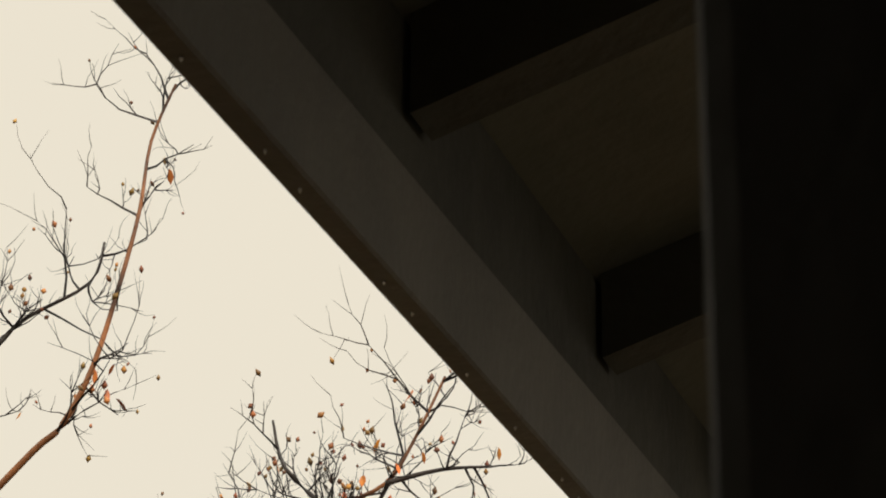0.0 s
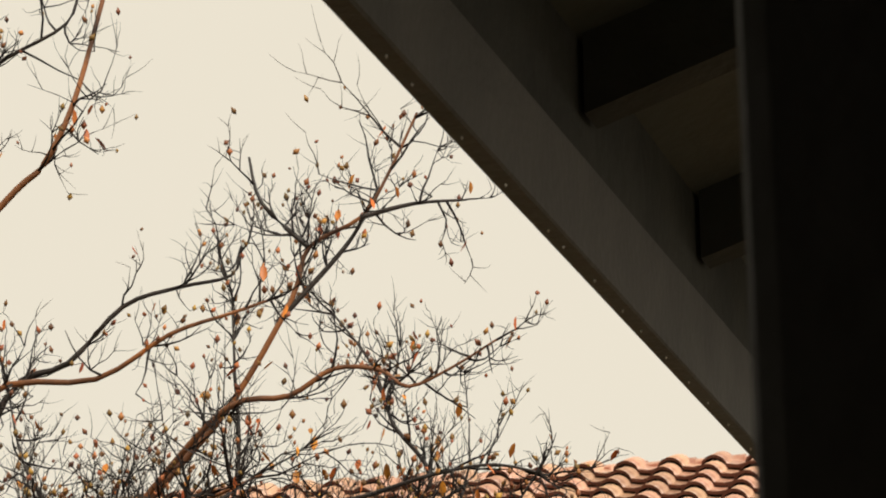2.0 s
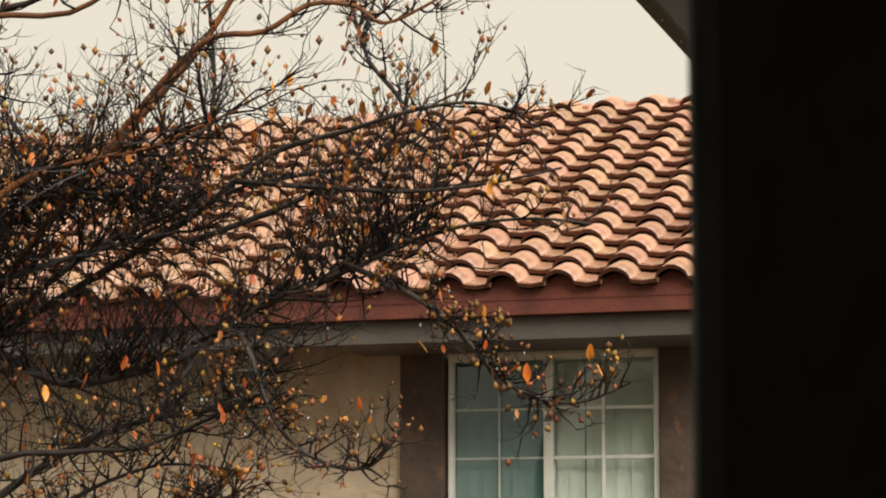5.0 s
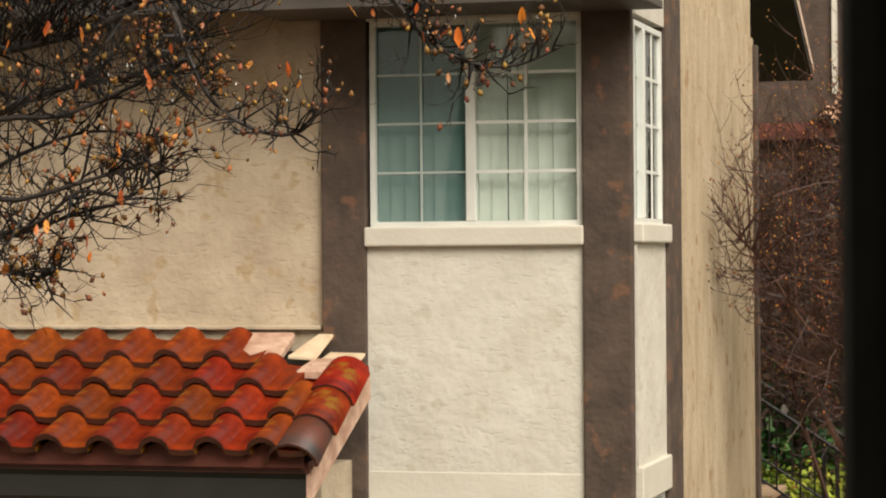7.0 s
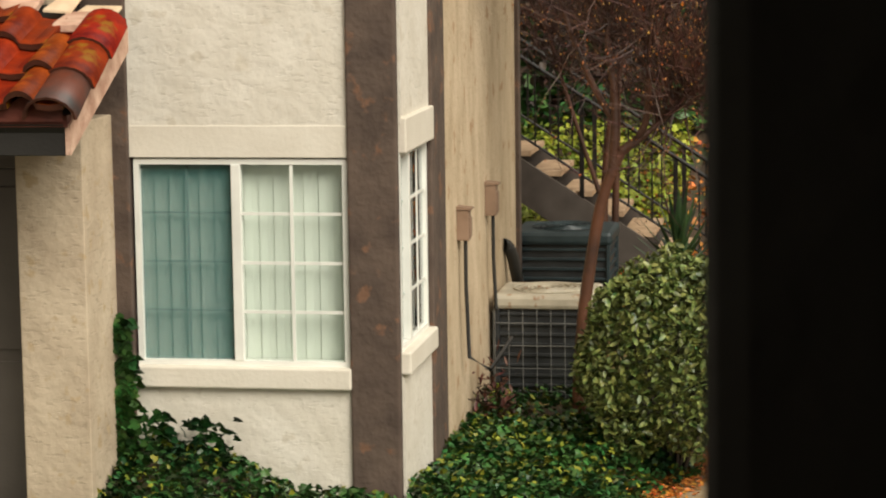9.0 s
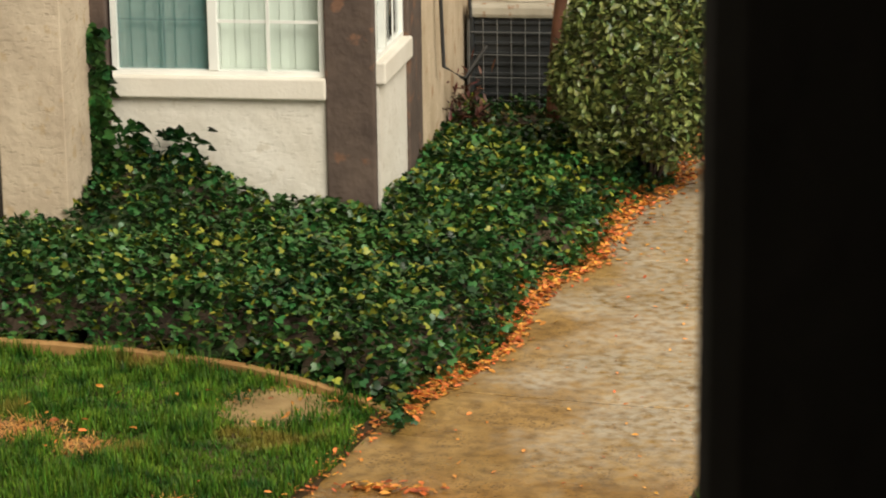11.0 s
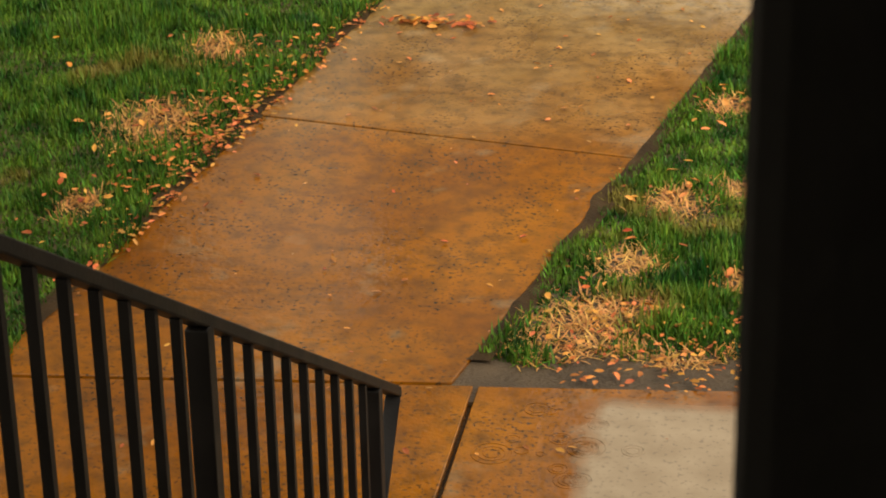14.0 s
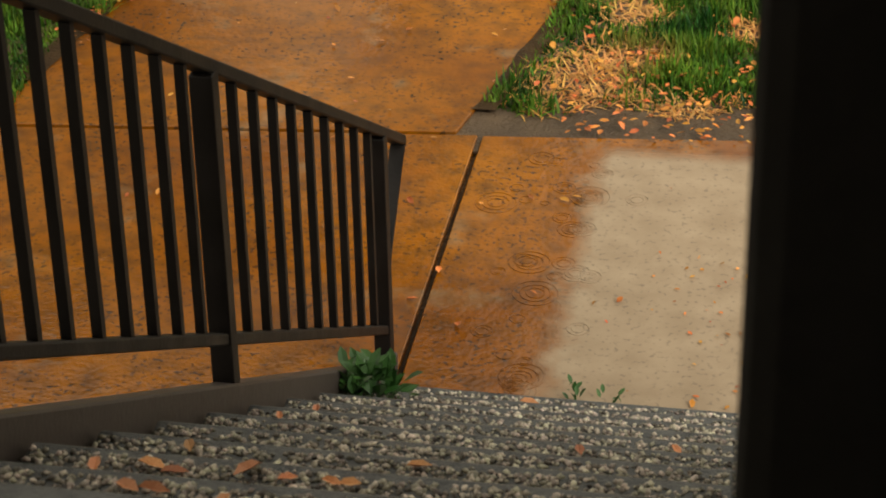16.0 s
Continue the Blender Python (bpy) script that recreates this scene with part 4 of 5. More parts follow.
# ---- beside the house: meters, air conditioners ----
def meter_box(y, z0, z1, drop):
    m = thing("meter_box", "tan metal electrical box with a cable on the side wall", "electrical box", (CORNER, y, z0), "electrical boxes")
    part("box", box(CORNER, y - 0.05, z0, CORNER + 0.08, y + 0.05, z1, 0.006), BOX_TAN, m)
    part("cover", box(CORNER + 0.081, y - 0.042, z0 + 0.02, CORNER + 0.09, y + 0.042, z1 - 0.05, 0.004), BOX_TAN, m)
    part("hood", prism([(CORNER, z1), (CORNER + 0.10, z1 + 0.003), (CORNER + 0.10, z1 + 0.012), (CORNER, z1 + 0.024)], "y", y - 0.057, y + 0.057), BOX_TAN, m)
    v, f = [], []
    pts = [Vector((CORNER + 0.05, y, z0)), Vector((CORNER + 0.05, y, z0 - 0.3)), Vector((CORNER + 0.06, y + 0.04, z0 - drop)), Vector((CORNER + 0.16, y + 0.3, z0 - drop - 0.13)), Vector((CORNER + 0.25, y + 0.7, z0 - drop + 0.02))]
    add_tube(v, f, pts, [0.013] * 5, 8)
    part("conduit", raw_mesh("conduit", v, f, CABLE, True), CABLE, m, "black flexible conduit")


meter_box(15.71, 1.52, 1.72, 0.78)
meter_box(16.94, 1.535, 1.75, 0.66)


def air_conditioner(x0, x1, y0, y1, z0, z1, top_mat, body_mat, label, guard):
    a = thing("air_conditioner", label, "air conditioner", ((x0 + x1) / 2, (y0 + y1) / 2, z0), "outdoor air conditioners")
    part("base_pad", box(x0 - 0.06, y0 - 0.06, -0.05, x1 + 0.06, y1 + 0.06, z0 - 0.003, 0.01), DIRT, a, "concrete pad")
    part("coil", box(x0 + 0.03, y0 + 0.03, z0, x1 - 0.03, y1 - 0.03, z1 - 0.12), AC_DARK, a, "dark finned coil")
    n = 9
    for i in range(n):
        z = z0 + 0.03 + (z1 - z0 - 0.2) * i / (n - 1)
        part("louvre", box(x0 + 0.012, y0 + 0.012, z, x1 - 0.012, y1 - 0.012, z + 0.022, 0.004), body_mat, a)
    for cx in (x0, x1 - 0.03):
        for cy in (y0, y1 - 0.03):
            part("corner_post", box(cx, cy, z0, cx + 0.03, cy + 0.03, z1 - 0.12, 0.005), body_mat, a)
    bm = box(x0 - 0.012, y0 - 0.012, z1 - 0.125, x1 + 0.012, y1 + 0.012, z1 - 0.02, 0.03)
    top = part("top_cover", bm, top_mat, a, "moulded top cover")
    v, f = [], []
    cx, cy, r = (x0 + x1) / 2, (y0 + y1) / 2, (x1 - x0) * 0.36
    for q in range(5):
        rr = r * (1 - q * 0.2)
        add_tube(v, f, [Vector((cx + rr * math.cos(t * math.pi / 12), cy + rr * math.sin(t * math.pi / 12), z1 - 0.012)) for t in range(25)], [0.006] * 25, 5)
    part("fan_grille", raw_mesh("fan_grille", v, f, top_mat), top_mat, top, "round fan grille")
    if guard:
        v, f = [], []
        for i in range(8):
            x = x0 + (x1 - x0) * i / 7
            add_tube(v, f, [Vector((x, y0 - 0.012, z0)), Vector((x, y0 - 0.012, z1 - 0.12))], [0.003] * 2, 4)
            y = y0 + (y1 - y0) * i / 7
            add_tube(v, f, [Vector((x0 - 0.012, y, z0)), Vector((x0 - 0.012, y, z1 - 0.12))], [0.003] * 2, 4)
        for i in range(4):
            z = z0 + (z1 - 0.14 - z0) * (i + 0.5) / 4
            add_tube(v, f, [Vector((x0, y0 - 0.012, z)), Vector((x1, y0 - 0.012, z))], [0.003] * 2, 4)
        part("wire_guard", raw_mesh("wire_guard", v, f, WIRE), WIRE, a, "light wire guard")


air_conditioner(-2.555, -1.86, 17.0, 17.62, 0.20, 0.985, AC_TAN, AC_DARK, "dark air conditioner with a stained tan top and wire guard", True)
air_conditioner(-2.64, -1.90, 18.62, 19.30, 0.42, 1.225, AC_TEAL, AC_TEAL, "dark teal air conditioner beside the house corner", False)
v, f = [], []
add_tube(v, f, smooth_path([(-2.60, 17.75, 1.22), (-2.57, 17.8, 1.20), (-2.54, 17.85, 1.10), (-2.52, 17.95, 0.92), (-2.50, 18.2, 0.72), (-2.48, 18.63, 0.62)]), [0.045] * 21, 8)
single("refrigerant_line", raw_mesh("refrigerant_line", v, f, CABLE, True), CABLE, "black insulated pipe looping to the air conditioner", "pipe")

# ---- bank behind: stairs, rails, far building ----
bank = thing("bank_stairs", "brown outdoor stair flight with tan treads climbing the bank", "stairs", (-2.4, 22, 0.2))
BS = 0.65
part("stringer", prism([(-0.6, -0.52), (-4.6, 2.06), (-4.6, 2.46), (-0.6, -0.12)], "y", 21.9, 21.96), STRINGER, bank, "brown steel stringer")
part("stringer", prism([(-0.6, -0.52), (-4.6, 2.06), (-4.6, 2.46), (-0.6, -0.12)], "y", 23.0, 23.06), STRINGER, bank, "brown steel stringer")
for i in range(14):
    x = -0.85 - i * 0.28
    part("tread", box(x - 0.15, 21.96, -0.03 + (i + 0.2) * 0.182, x + 0.14, 23.0, 0.02 + (i + 0.2) * 0.182, 0.006), HILL_STAIR, bank, "tan tread")
for y in (21.93, 23.03):
    rail = thing("stair_railing", "thin dark metal railing along the bank stairs", "railing", (-2.4, y, 0.4), "bank railings")
    v, f = [], []
    for h0, r in ((0.85, 0.022), (0.14, 0.014)):
        v, f = [], []
        add_tube(v, f, [Vector((-0.7, y, -0.05 + h0 + 0.05)), Vector((-4.5, y, 2.42 + h0 + 0.05))], [r] * 2, 6)
        part("rail", raw_mesh("rail", v, f, METAL_BROWN), METAL_BROWN, rail)
    for i in range(18):
        x = -0.8 - i * 0.21
        z = -0.05 + (-0.7 - x) * BS
        part("post" if i % 4 == 0 else "baluster", box(x - (0.02 if i % 4 == 0 else 0.007), y - 0.012, z - (0.05 if i % 4 == 0 else -0.18), x + (0.02 if i % 4 == 0 else 0.007), y + 0.012, z + 0.9), METAL_BROWN, rail)

far_house = thing("far_house", "distant dark brown house with a clay tile roof above the bank", "house", (-5, 32, 3))
part("wall", box(-9, 30.4, 1.5, -1.6, 36, 5.3), TRIM_BROWN, far_house, "dark brown stucco wall")
part("wing", box(-6.2, 30.0, 1.5, -3.25, 33, 8.2), TRIM_BROWN, far_house, "dark brown taller wing")
part("corner_board", box(-3.25, 29.95, 5.6, -3.19, 30.05, 8.2), SMOOTH_CREAM, far_house, "pale corner board")
far_roof = part("roof", prism([(29.7, 5.15), (32.2, 6.05), (34.7, 5.15), (34.7, 5.05), (32.2, 5.95), (29.7, 5.05)], "x", -9.3, -1.5), FASCIA_RED, far_house, "clay tile roof")

# ---- plants by the side wall ----
k = 12000
u, w = rng.uniform(0, 6.283, k), np.arccos(rng.uniform(-0.75, 1, k))
lump = np.array([noise.noise((math.cos(a) * 2.2 + 5, math.sin(a) * 2.2, b * 1.6)) for a, b in zip(u, w)])
rad = (1 + 0.22 * lump) * rng.uniform(0.80, 1.03, k) ** 0.6
bx = -1.15 + 0.64 * rad * np.sin(w) * np.cos(u)
by = 15.55 + 0.62 * rad * np.sin(w) * np.sin(u)
bz = np.maximum(0.75 + 0.70 * rad * np.cos(w), 0.06)
s = rng.uniform(0.030, 0.062, k)
bush = thing("round_bush", "rounded variegated green bush with pale leaf edges", "bush", (-1.17, 15.55, 0))
stuff_part("foliage", scatter("foliage", LEAF_BASE, LEAF_TRIS, np.stack([bx, by, bz], -1), turns_of(rng.uniform(0, 6.28, k), rng.normal(0.2, 0.6, k), rng.normal(0, 0.5, k)), np.stack([s, s * 1.3, s], -1), BUSH_LEAF), BUSH_LEAF, bush)
v, f = [], []
for i in range(14):
    a, r = i * 2.4, 0.32 + 0.1 * (i % 3)
    add_tube(v, f, [Vector((-1.17, 15.55, -0.03)), Vector((-1.17 + 0.4 * r * math.cos(a), 15.55 + 0.4 * r * math.sin(a), 0.4)), Vector((-1.17 + r * math.cos(a), 15.55 + r * math.sin(a), 0.95))], [0.016, 0.012, 0.005], 5)
stuff_part("stems", raw_mesh("stems", v, f, BARK), BARK, bush)

k = 260
s = rng.uniform(0.03, 0.07, k)
single("red_shrub", scatter("red_shrub", LEAF_BASE, LEAF_TRIS, np.stack([rng.normal(-2.46, 0.08, k), rng.normal(16.35, 0.18, k), np.abs(rng.normal(0.28, 0.13, k))], -1),
       turns_of(rng.uniform(0, 6.28, k), rng.normal(0.6, 0.5, k)), np.stack([s * 0.7, s * 1.6, s], -1), RED_LEAF), RED_LEAF, "low dark red leafy shrub against the side wall", "shrub", kind="stuff")

yucca = thing("yucca", "spiky dark green yucca at the foot of the bank", "plant", (-1.42, 19.2, 0))
v, f = [], []
add_tube(v, f, [Vector((-1.42, 19.2, -0.05)), Vector((-1.42, 19.2, 0.9))], [0.05, 0.04], 8)
part("stem", raw_mesh("stem", v, f, BARK), BARK, yucca)
for i in range(60):
    a, e = i * 2.399, 0.15 + 1.25 * (i / 60)
    d = Vector((math.cos(a) * math.cos(e), math.sin(a) * math.cos(e), math.sin(e)))
    side = d.cross(Vector((0, 0, 1))).normalized() * 0.022
    root = Vector((-1.42, 19.2, 0.55 + 0.5 * i / 60))
    length = random.uniform(0.42, 0.62)
    mid, tip = root + d * length * 0.55 + Vector((0, 0, -0.02)), root + d * length + Vector((0, 0, -0.09 * math.cos(e)))
    verts = [root - side, root + side, mid + side * 1.1, mid - side * 1.1, tip, mid - Vector((0, 0, 0.012))]
    part("blade", raw_mesh("blade", verts, [(0, 1, 2, 3), (3, 2, 4), (0, 3, 5), (1, 5, 2), (3, 4, 5), (2, 5, 4)], YUCCA), YUCCA, yucca)


def bank_cover(title, count, area, mat, low, high, label, lift=0.15):
    x, y = rng.uniform(area[0], area[1], count), rng.uniform(area[2], area[3], count)
    z = hill(x, y) + rng.uniform(0, lift, count)
    s = rng.uniform(low, high, count)
    single(title, scatter(title, IVY_BASE, IVY_TRIS, np.stack([x, y, z], -1), turns_of(rng.uniform(0, 6.28, count), rng.normal(0.7, 0.4, count)), np.stack([s, s, s], -1), mat), mat, label, "plants", kind="stuff")


bank_cover("bank_grass", 7000, (-5, -1.7, 23.1, 25.6), HILL_GRASS, 0.04, 0.09, "yellow-green ground cover on the bank", 0.25)
bank_cover("bank_ivy", 7000, (-6, 2, 25.4, 30), IVY, 0.08, 0.2, "dark green ivy on the upper bank", 0.5)
bank_cover("bank_ivy", 2500, (-3.2, 0.5, 19.0, 21.8), IVY, 0.06, 0.13, "dark green ivy at the foot of the bank", 0.2)
bank_cover("bank_leaves", 2600, (-2.2, 0.5, 19.5, 25.5), LEAF_ORANGE, 0.04, 0.09, "orange fallen leaves at the foot of the bank", 0.08)


# ---- trees ----
def grow_twig(bag, tips, start, way, length, radius, depth, lift):
    """A crooked twig with side twigs, appended to bag = (verts, faces); its ends go to tips."""
    pts, p, d = [start], start.copy(), way.normalized()
    n = 4 if depth else 3
    for i in range(n):
        d = (d + Vector((random.gauss(0, 0.20), random.gauss(0, 0.20), random.gauss(lift, 0.18)))).normalized()
        p = p + d * length / n
        pts.append(p.copy())
    add_tube(bag[0], bag[1], pts, [radius * (1 - 0.75 * i / n) for i in range(n + 1)], 3)
    tips.append((pts[-1], d))
    if depth:
        for _ in range(random.randint(2, 4)):
            k = random.randint(1, n)
            side = Vector((random.gauss(0, 1), random.gauss(0, 0.8), random.gauss(0.25, 0.7))).normalized()
            grow_twig(bag, tips, pts[k], d * 0.7 + side * 0.75, length * random.uniform(0.45, 0.75), radius * 0.55, depth - 1, lift)


def twigs_along(bag, tips, path, count, length, radius, depth, lift, from_t=0.1):
    for _ in range(count):
        t = random.uniform(from_t, 1) * (len(path) - 1)
        i = min(int(t), len(path) - 2)
        p = path[i].lerp(path[i + 1], t - i)
        along = (path[i + 1] - path[i]).normalized()
        side = Vector((random.gauss(0, 0.8), random.gauss(0, 0.8), random.gauss(0.2 if lift > 0 else -0.1, 0.8))).normalized()
        grow_twig(bag, tips, p, along * 0.5 + side, length * random.uniform(0.5, 1.2), radius, depth, lift)


def limb(tree, pts, r0, r1, mat, label="", name="limb"):
    path = smooth_path(pts)
    v, f = [], []
    n = len(path)
    add_tube(v, f, path, [r0 + (r1 - r0) * i / (n - 1) for i in range(n)], 8)
    part(name, raw_mesh(name, v, f, mat, True), mat, tree, label)
    return path


POD_BASE = [(0, 0, -0.5), (0.45, 0, 0), (0, 0.45, 0), (-0.45, 0, 0), (0, -0.45, 0), (0, 0, 0.6)]
POD_TRIS = [(0, 2, 1), (0, 3, 2), (0, 4, 3), (0, 1, 4), (5, 1, 2), (5, 2, 3), (5, 3, 4), (5, 4, 1)]

tree = thing("crape_myrtle", "bare wet tree with dark twigs, seed pods and orange leaves", "tree", (-5.0, 8.6, 0))
limb(tree, [(-5.0, 8.6, -0.05), (-5.02, 8.6, 1.4), (-4.95, 8.55, 2.8), (-4.85, 8.5, 3.6), (-4.75, 8.45, 4.3)], 0.15, 0.09, BARK, "smooth grey-brown trunk", "trunk")
limb(tree, [(-5.0, 8.6, 2.6), (-5.15, 8.2, 4.2), (-4.9, 7.9, 5.6), (-4.4, 7.8, 6.25)], 0.09, 0.05, BARK)
bag, tips = ([], []), []
paths = [
    (limb(tree, [(-4.75, 8.45, 4.3), (-4.3, 8.4, 4.9), (-3.74, 8.4, 5.5), (-3.49, 8.4, 5.77), (-3.25, 8.4, 6.16), (-3.18, 8.4, 6.36), (-2.97, 8.4, 6.46), (-2.86, 8.4, 6.62), (-2.74, 8.4, 6.86)], 0.017, 0.005, BARK_ORANGE, "orange peeling limb"), 19, 0.30, 0.1),
    (limb(tree, [(-3.31, 8.4, 6.07), (-3.08, 8.42, 6.31), (-2.99, 8.43, 6.43), (-2.92, 8.45, 6.58)], 0.012, 0.005, BARK), 6, 0.24, 0.1),
    (limb(tree, [(-3.18, 8.4, 6.36), (-3.37, 8.38, 6.55), (-3.42, 8.36, 6.74)], 0.012, 0.005, BARK), 7, 0.26, 0.12),
    (limb(tree, [(-2.97, 8.4, 6.46), (-2.76, 8.42, 6.5), (-2.56, 8.44, 6.5)], 0.012, 0.004, BARK), 7, 0.22, 0.1),
    (limb(tree, [(-4.75, 8.45, 4.3), (-4.6, 8.2, 5.2), (-4.39, 8.1, 5.79), (-3.92, 8.1, 5.83), (-3.62, 8.1, 5.98), (-3.37, 8.1, 6.04), (-3.17, 8.1, 6.09)], 0.017, 0.005, BARK_ORANGE), 17, 0.28, 0.12),
    (limb(tree, [(-4.85, 8.5, 3.9), (-4.85, 8.7, 5.2), (-4.67, 8.8, 5.96), (-4.39, 8.8, 6.09), (-4.15, 8.8, 6.31), (-3.9, 8.8, 6.37), (-3.67, 8.8, 6.4), (-3.63, 8.8, 6.52)], 0.018, 0.005, BARK), 20, 0.28, 0.1),
    (limb(tree, [(-4.4, 7.8, 6.25), (-4.13, 7.8, 6.51), (-4.02, 7.8, 6.6), (-3.91, 7.8, 6.82), (-3.82, 7.8, 7.15), (-3.76, 7.8, 7.43), (-3.73, 7.8, 7.71), (-3.64, 7.8, 7.94)], 0.015, 0.005, BARK_ORANGE), 13, 0.34, 0.08),
    (limb(tree, [(-4.4, 7.8, 6.25), (-4.45, 7.85, 6.8), (-4.35, 7.9, 7.01), (-4.25, 7.9, 7.09), (-4.0, 7.9, 7.2), (-3.95, 7.9, 7.36)], 0.012, 0.005, BARK), 11, 0.3, 0.1),
    (limb(tree, [(-4.3, 8.4, 4.9), (-3.8, 8.3, 5.4), (-3.43, 8.2, 5.7), (-3.18, 8.2, 5.73), (-3.0, 8.2, 5.82), (-2.82, 8.2, 5.8), (-2.71, 8.2, 5.73), (-2.54, 8.2, 5.79), (-2.37, 8.2, 5.88)], 0.015, 0.004, BARK_ORANGE), 26, 0.24, 0.1),
    (limb(tree, [(-3.6, 8.5, 5.0), (-3.1, 8.6, 5.2), (-2.76, 8.6, 5.44), (-2.91, 8.6, 5.69), (-2.99, 8.6, 5.92), (-3.16, 8.6, 6.15)], 0.013, 0.004, BARK), 30, 0.22, 0.15),
    (limb(tree, [(-4.75, 8.45, 4.3), (-4.55, 8.5, 4.66), (-4.35, 8.5, 4.58), (-4.11, 8.5, 4.48), (-3.87, 8.5, 4.5), (-3.57, 8.5, 4.58), (-3.3, 8.5, 4.75), (-3.05, 8.5, 4.84), (-2.85, 8.5, 4.91), (-2.65, 8.5, 5.02)], 0.026, 0.008, BARK, "bent wet limb"), 200, 0.40, 0.2),
    (limb(tree, [(-3.57, 8.5, 4.62), (-3.26, 8.2, 4.61), (-3.17, 8.2, 4.4), (-3.07, 8.2, 4.23), (-2.9, 8.2, 4.13), (-2.75, 8.2, 4.13), (-2.64, 8.2, 4.25)], 0.013, 0.005, BARK), 46, 0.15, 0.05),
    (limb(tree, [(-2.97, 8.5, 4.90), (-2.6, 8.2, 4.73), (-2.43, 8.2, 4.6), (-2.29, 8.2, 4.44), (-2.13, 8.2, 4.35), (-1.97, 8.2, 4.34), (-1.81, 8.2, 4.4)], 0.012, 0.004, BARK), 60, 0.15, 0.08),
    (limb(tree, [(-4.9, 8.55, 3.3), (-4.38, 8.3, 4.1), (-3.96, 8.3, 4.2), (-3.71, 8.3, 4.21), (-3.48, 8.3, 4.29), (-3.26, 8.3, 4.37)], 0.016, 0.005, BARK), 42, 0.28, 0.06),
    (limb(tree, [(-4.95, 8.55, 3.0), (-4.32, 8.2, 3.86), (-3.84, 8.2, 3.9), (-3.59, 8.2, 3.96), (-3.43, 8.2, 4.0), (-3.26, 8.2, 4.03)], 0.014, 0.004, BARK), 32, 0.22, 0.05),
    (limb(tree, [(-4.85, 8.5, 3.9), (-4.5, 8.1, 4.7), (-4.24, 8.0, 5.04), (-4.01, 8.0, 5.2), (-3.76, 8.0, 5.25), (-3.54, 8.0, 5.28), (-3.2, 8.0, 5.4)], 0.02, 0.005, BARK_ORANGE), 105, 0.34, 0.06),
    (limb(tree, [(-4.95, 8.55, 2.9), (-4.4, 8.35, 3.6), (-4.09, 8.3, 3.75), (-3.82, 8.3, 3.81), (-3.64, 8.3, 3.93), (-3.44, 8.3, 3.91), (-3.3, 8.3, 4.03)], 0.013, 0.004, BARK), 28, 0.2, 0.03),
    (limb(tree, [(-4.6, 8.6, 4.6), (-4.2, 8.8, 5.0), (-3.8, 8.9, 5.2), (-3.4, 8.9, 5.3), (-3.0, 8.9, 5.35), (-2.7, 8.9, 5.5)], 0.018, 0.005, BARK), 60, 0.30, 0.08),
    (limb(tree, [(-4.9, 8.5, 3.4), (-4.6, 8.7, 3.95), (-4.2, 8.8, 4.25), (-3.9, 8.8, 4.35), (-3.6, 8.8, 4.4), (-3.3, 8.8, 4.6)], 0.022, 0.005, BARK), 70, 0.34, 0.12),
    (limb(tree, [(-4.75, 8.45, 4.3), (-4.5, 8.3, 4.75), (-4.2, 8.2, 4.85), (-3.8, 8.2, 4.95), (-3.5, 8.2, 5.0)], 0.022, 0.006, BARK), 90, 0.36, 0.12),
    (limb(tree, [(-4.95, 8.55, 2.9), (-4.38, 8.4, 3.66), (-4.14, 8.4, 3.74), (-3.93, 8.4, 3.78), (-3.7, 8.4, 3.85), (-3.5, 8.4, 3.9), (-3.35, 8.4, 4.01)], 0.014, 0.004, BARK), 38, 0.22, 0.03),
    (limb(tree, [(-4.95, 8.55, 2.8), (-4.33, 8.3, 3.49), (-4.12, 8.3, 3.59), (-3.93, 8.3, 3.64), (-3.8, 8.3, 3.62), (-3.71, 8.3, 3.65)], 0.012, 0.004, BARK), 46, 0.17, 0.02),
    (limb(tree, [(-4.9, 8.5, 3.4), (-4.43, 8.5, 3.94), (-4.15, 8.5, 4.0), (-3.91, 8.5, 4.1), (-3.68, 8.5, 4.16), (-3.43, 8.5, 4.14)], 0.014, 0.004, BARK), 34, 0.22, 0.05),
    (limb(tree, [(-4.6, 8.6, 4.6), (-3.64, 8.5, 5.07), (-3.41, 8.5, 5.23), (-3.23, 8.5, 5.34), (-2.96, 8.5, 5.4), (-2.71, 8.5, 5.46), (-2.47, 8.5, 5.48), (-2.25, 8.5, 5.42)], 0.017, 0.004, BARK), 22, 0.19, 0.06),
    (limb(tree, [(-3.05, 8.5, 4.84), (-2.75, 8.5, 5.04), (-2.53, 8.5, 5.15), (-2.4, 8.5, 5.32), (-2.31, 8.5, 5.44)], 0.012, 0.004, BARK), 15, 0.18, 0.1),
    (limb(tree, [(-3.0, 8.6, 4.92), (-2.73, 8.6, 4.99), (-2.49, 8.6, 5.04), (-2.25, 8.6, 5.05), (-2.04, 8.6, 5.02)], 0.010, 0.004, BARK), 16, 0.18, 0.12),
    (limb(tree, [(-3.41, 8.5, 5.23), (-3.01, 8.4, 5.17), (-2.66, 8.4, 5.14), (-2.34, 8.4, 5.16), (-2.1, 8.4, 5.2)], 0.012, 0.004, BARK), 18, 0.2, 0.12),
    (limb(tree, [(-4.75, 8.45, 4.3), (-4.5, 8.4, 4.85), (-4.3, 8.4, 5.1), (-4.0, 8.4, 5.2), (-3.7, 8.4, 5.15)], 0.018, 0.005, BARK), 190, 0.28, 0.05),
